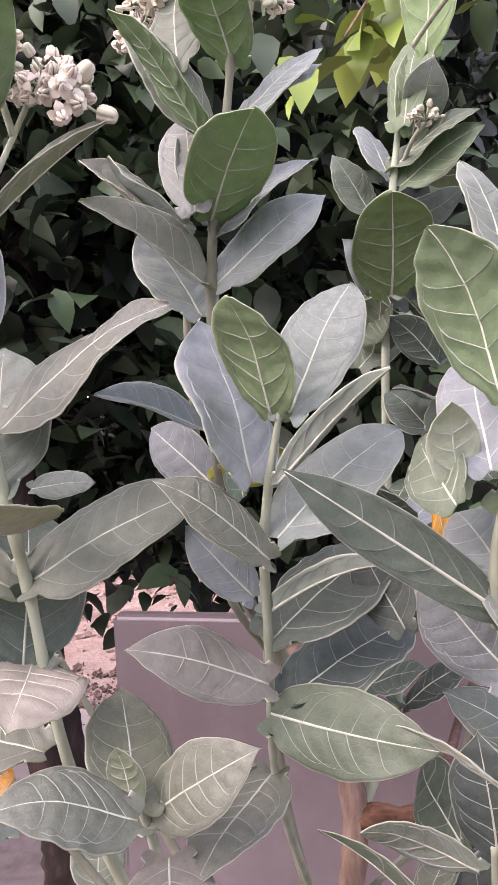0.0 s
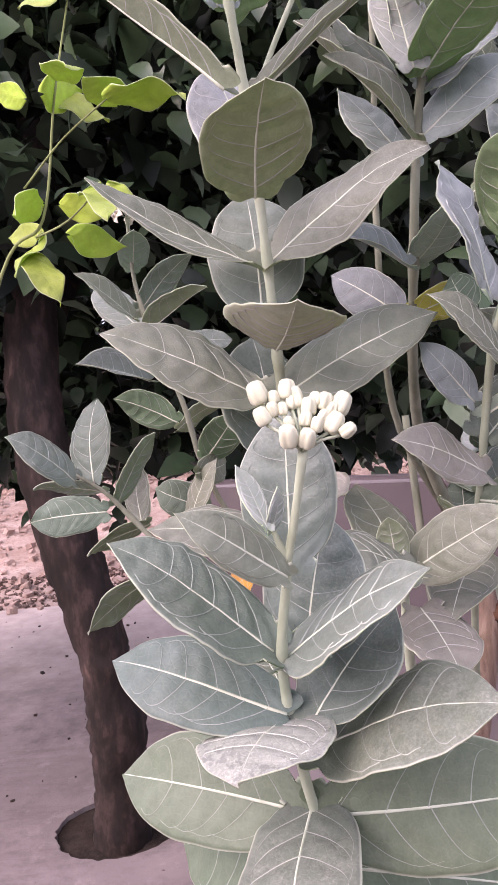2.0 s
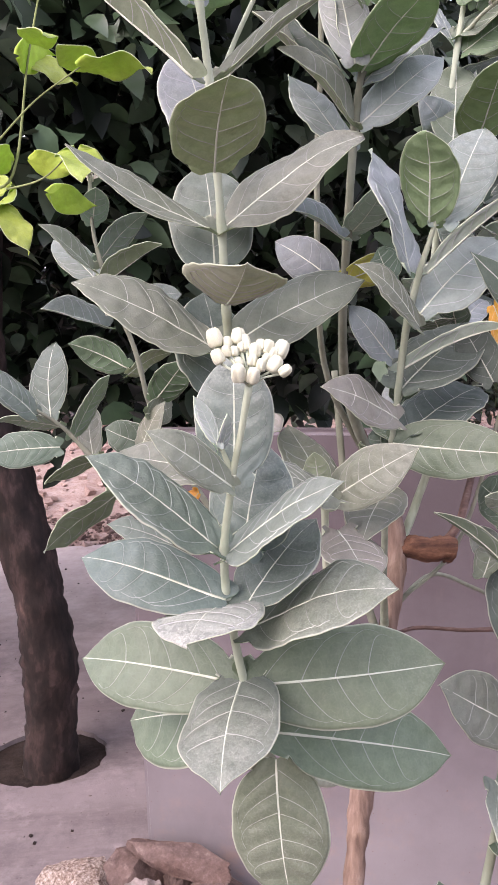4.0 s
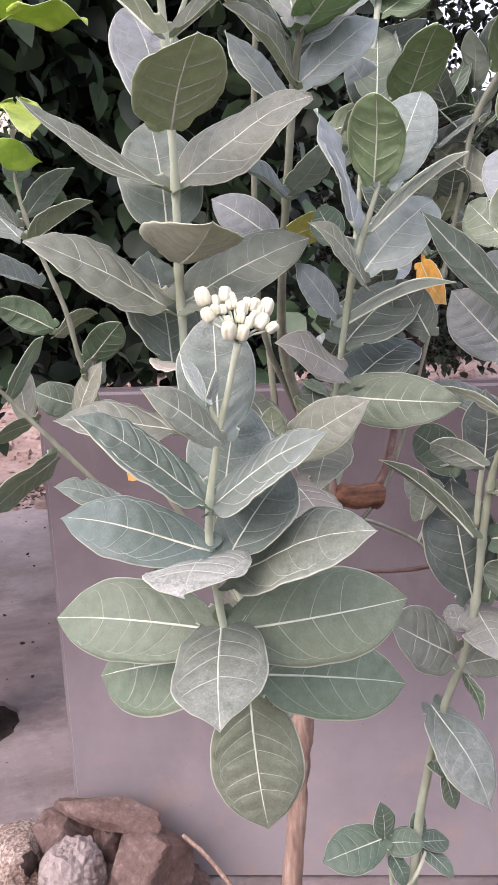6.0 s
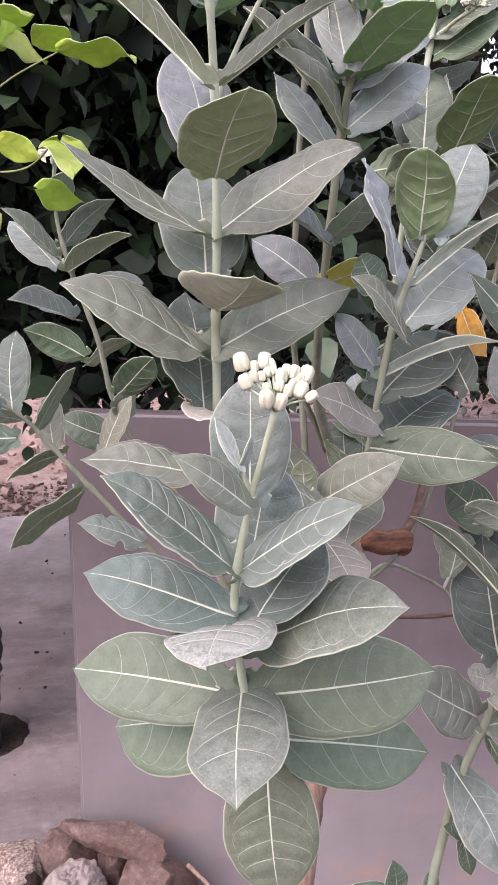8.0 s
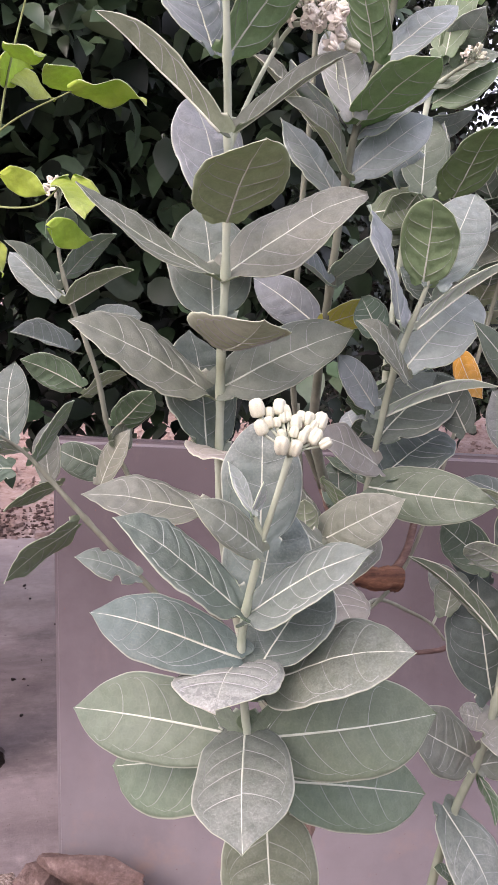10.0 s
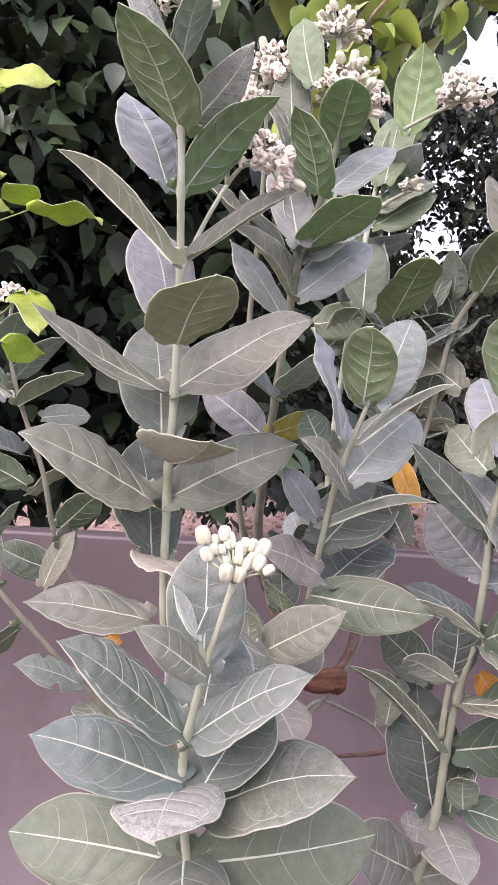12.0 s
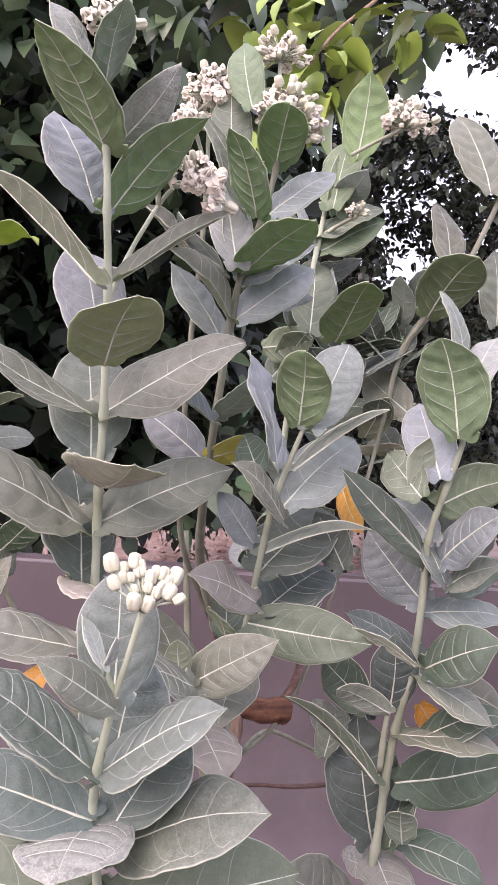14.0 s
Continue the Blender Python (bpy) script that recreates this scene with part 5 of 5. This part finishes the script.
for v, f in limbs:
    link_mesh("limb", v, f, m_bark, tree)
under = lambda x, y, z: z > 1.12 + 0.25 * noise.noise((x * 1.2, y * 1.2, 0)) - 0.08 * (y - 2.6)
hollow = lambda x, y, z: not (-1.6 < x < -0.5 and y < 2.95 and z < 1.78) and y > 2.2 + 1.5 * max(0.0, 0.3 + noise.noise((x * 1.7, 5.0, z * 1.7)) + 0.4 * noise.noise((x * 4, 8.0, z * 4)))
open_side = lambda x, y, z: under(x, y, z) and hollow(x, y, z) and not (x > 0.75 + 0.25 * (y - 2.4) + 0.3 * noise.noise((y, z, 2)))
ob = leaf_cloud("crown", tree, clump_field(1050, (-2.8, 2.3, 0.7), (2.8, 4.4, 3.6), 41, open_side) + clump_field(105, (-2.4, 2.15, 1.72), (0.6, 2.8, 3.2), 51, hollow) + clump_field(30, (-1.5, 2.2, 1.8), (-0.62, 2.5, 2.3), 52), 15, 0.14, m_shaded_leaf, 42, (0.13, 0.13, 0.13))
ob["kind"] = "stuff"
# mid-green leaves added high up; their paler colour stands for light from above
ob = leaf_cloud("upper_lit_leaves", tree, clump_field(70, (-1.5, 2.1, 2.28), (0.3, 2.35, 3.0), 58), 7, 0.115, m_mid_leaf, 59, (0.08, 0.05, 0.08), "mid-green leaves at the outside of the crown, paler for its lit top")
ob["kind"] = "stuff"

small = new("fine_leaved_tree")
tagged(small, "fine-leaved dark tree with sky showing through", "tree")
v, f = tube(smooth_line([(2.6, 5.6, -0.1, 0.10), (2.55, 5.6, 1.2, 0.09), (2.7, 5.7, 2.6, 0.05), (2.8, 5.8, 3.6, 0.02)], 7), 10, 0.05, 6)
link_mesh("trunk", v, f, m_bark, small)
twigs = []
for k in range(14):
    b = Vector((2.6, 5.65, 1.1 + 0.17 * k))
    d = Vector((rl.uniform(-1.6, 1.6), rl.uniform(-0.8, 1.0), rl.uniform(-0.1, 0.8)))
    twigs.append(tube(smooth_line([(*b, 0.03), (*(b + d * 0.5 + Vector((0, 0, 0.12))), 0.016), (*(b + d * 1.1), 0.006)], 6), 6, 0.06, k))
for v, f in twigs:
    link_mesh("limb", v, f, m_bark, small)
def open_sky(across, rise, seed):
    """Where the crown is closed; its right shoulder falls away and it has one thin spot."""
    wob = 0.05 * noise.noise((across * 14, rise * 14, 3.0))
    shoulder = across > 0.565 + wob and 0.395 + wob < rise < 0.475 + 0.25 * (across - 0.56) + wob
    thin = (across - 0.567) ** 2 + (rise - 0.165) ** 2 < (0.036 + wob) ** 2
    return not shoulder and not thin


sky_gap = lambda x, y, z: noise.noise((x * 1.1, y * 1.1, z * 1.3)) > -0.33 and open_sky((x + 0.32) / (y + 0.32), (z - 1.62) / (y + 0.32), x + z)
ob = leaf_cloud("crown", small, clump_field(1750, (0.6, 5.0, 0.5), (5.8, 7.2, 6.0), 43, sky_gap), 32, 0.088, m_small_leaf, 44, (0.11, 0.11, 0.09))
ob["kind"] = "stuff"

hedge = new("far_hedge")
tagged(hedge, "dense dark hedge closing the yard", "hedge")
ob = leaf_cloud("foliage", hedge, clump_field(1000, (-8, 10.2, -0.2), (3.0, 11.5, 6), 45), 16, 0.32, m_shaded_leaf, 46, (0.3, 0.3, 0.3))
ob["kind"] = "stuff"
ob = leaf_cloud("foliage", hedge, clump_field(560, (3.0, 10.2, -0.2), (11, 11.5, 3.0), 47, lambda x, y, z: (x - 5.9) ** 2 + (z - 3.6) ** 2 > 0.3), 18, 0.30, m_shaded_leaf, 48, (0.3, 0.3, 0.3))
ob["kind"] = "stuff"

creeper = new("bright_tree_branch")
tagged(creeper, "bright yellow-green leafy branch above the flowers", "branch")
v, f = tube(smooth_line([(-0.50, 3.2, 3.38, 0.016), (0.25, 2.4, 3.35, 0.012), (0.55, 1.6, 2.95, 0.007), (0.42, 1.12, 2.46, 0.004), (0.26, 1.06, 2.26, 0.003), (0.15, 1.02, 2.10, 0.002)], 6), 7)
link_mesh("branch", v, f, m_stem_old, creeper)
ob = leaf_cloud("leaves", creeper, [(0.13, 1.0, 2.09), (0.17, 1.02, 2.12), (0.22, 1.05, 2.17), (0.25, 1.05, 2.22), (0.28, 1.05, 2.26), (0.20, 1.06, 2.29), (0.31, 1.06, 2.20), (0.36, 1.08, 2.28), (0.43, 1.12, 2.33), (0.14, 1.08, 2.28), (0.27, 1.03, 2.15), (0.50, 1.15, 2.36)], 6, 0.082, m_bright_leaf, 50, (0.035, 0.03, 0.03))
ob["kind"] = "stuff"
ob = leaf_cloud("leaves", creeper, [(0.12, 1.35, 2.33), (0.16, 1.38, 2.28), (0.22, 1.40, 2.40), (0.04, 1.42, 2.40), (0.28, 1.30, 2.30), (0.34, 1.32, 2.36), (0.24, 1.36, 2.24), (0.42, 1.36, 2.44), (-0.04, 1.45, 2.47), (0.10, 1.40, 2.46), (0.52, 1.4, 2.46), (0.62, 1.45, 2.52)], 7, 0.10, m_mid_leaf, 57, (0.05, 0.04, 0.04), "darker green leaves further up the branch")
ob["kind"] = "stuff"
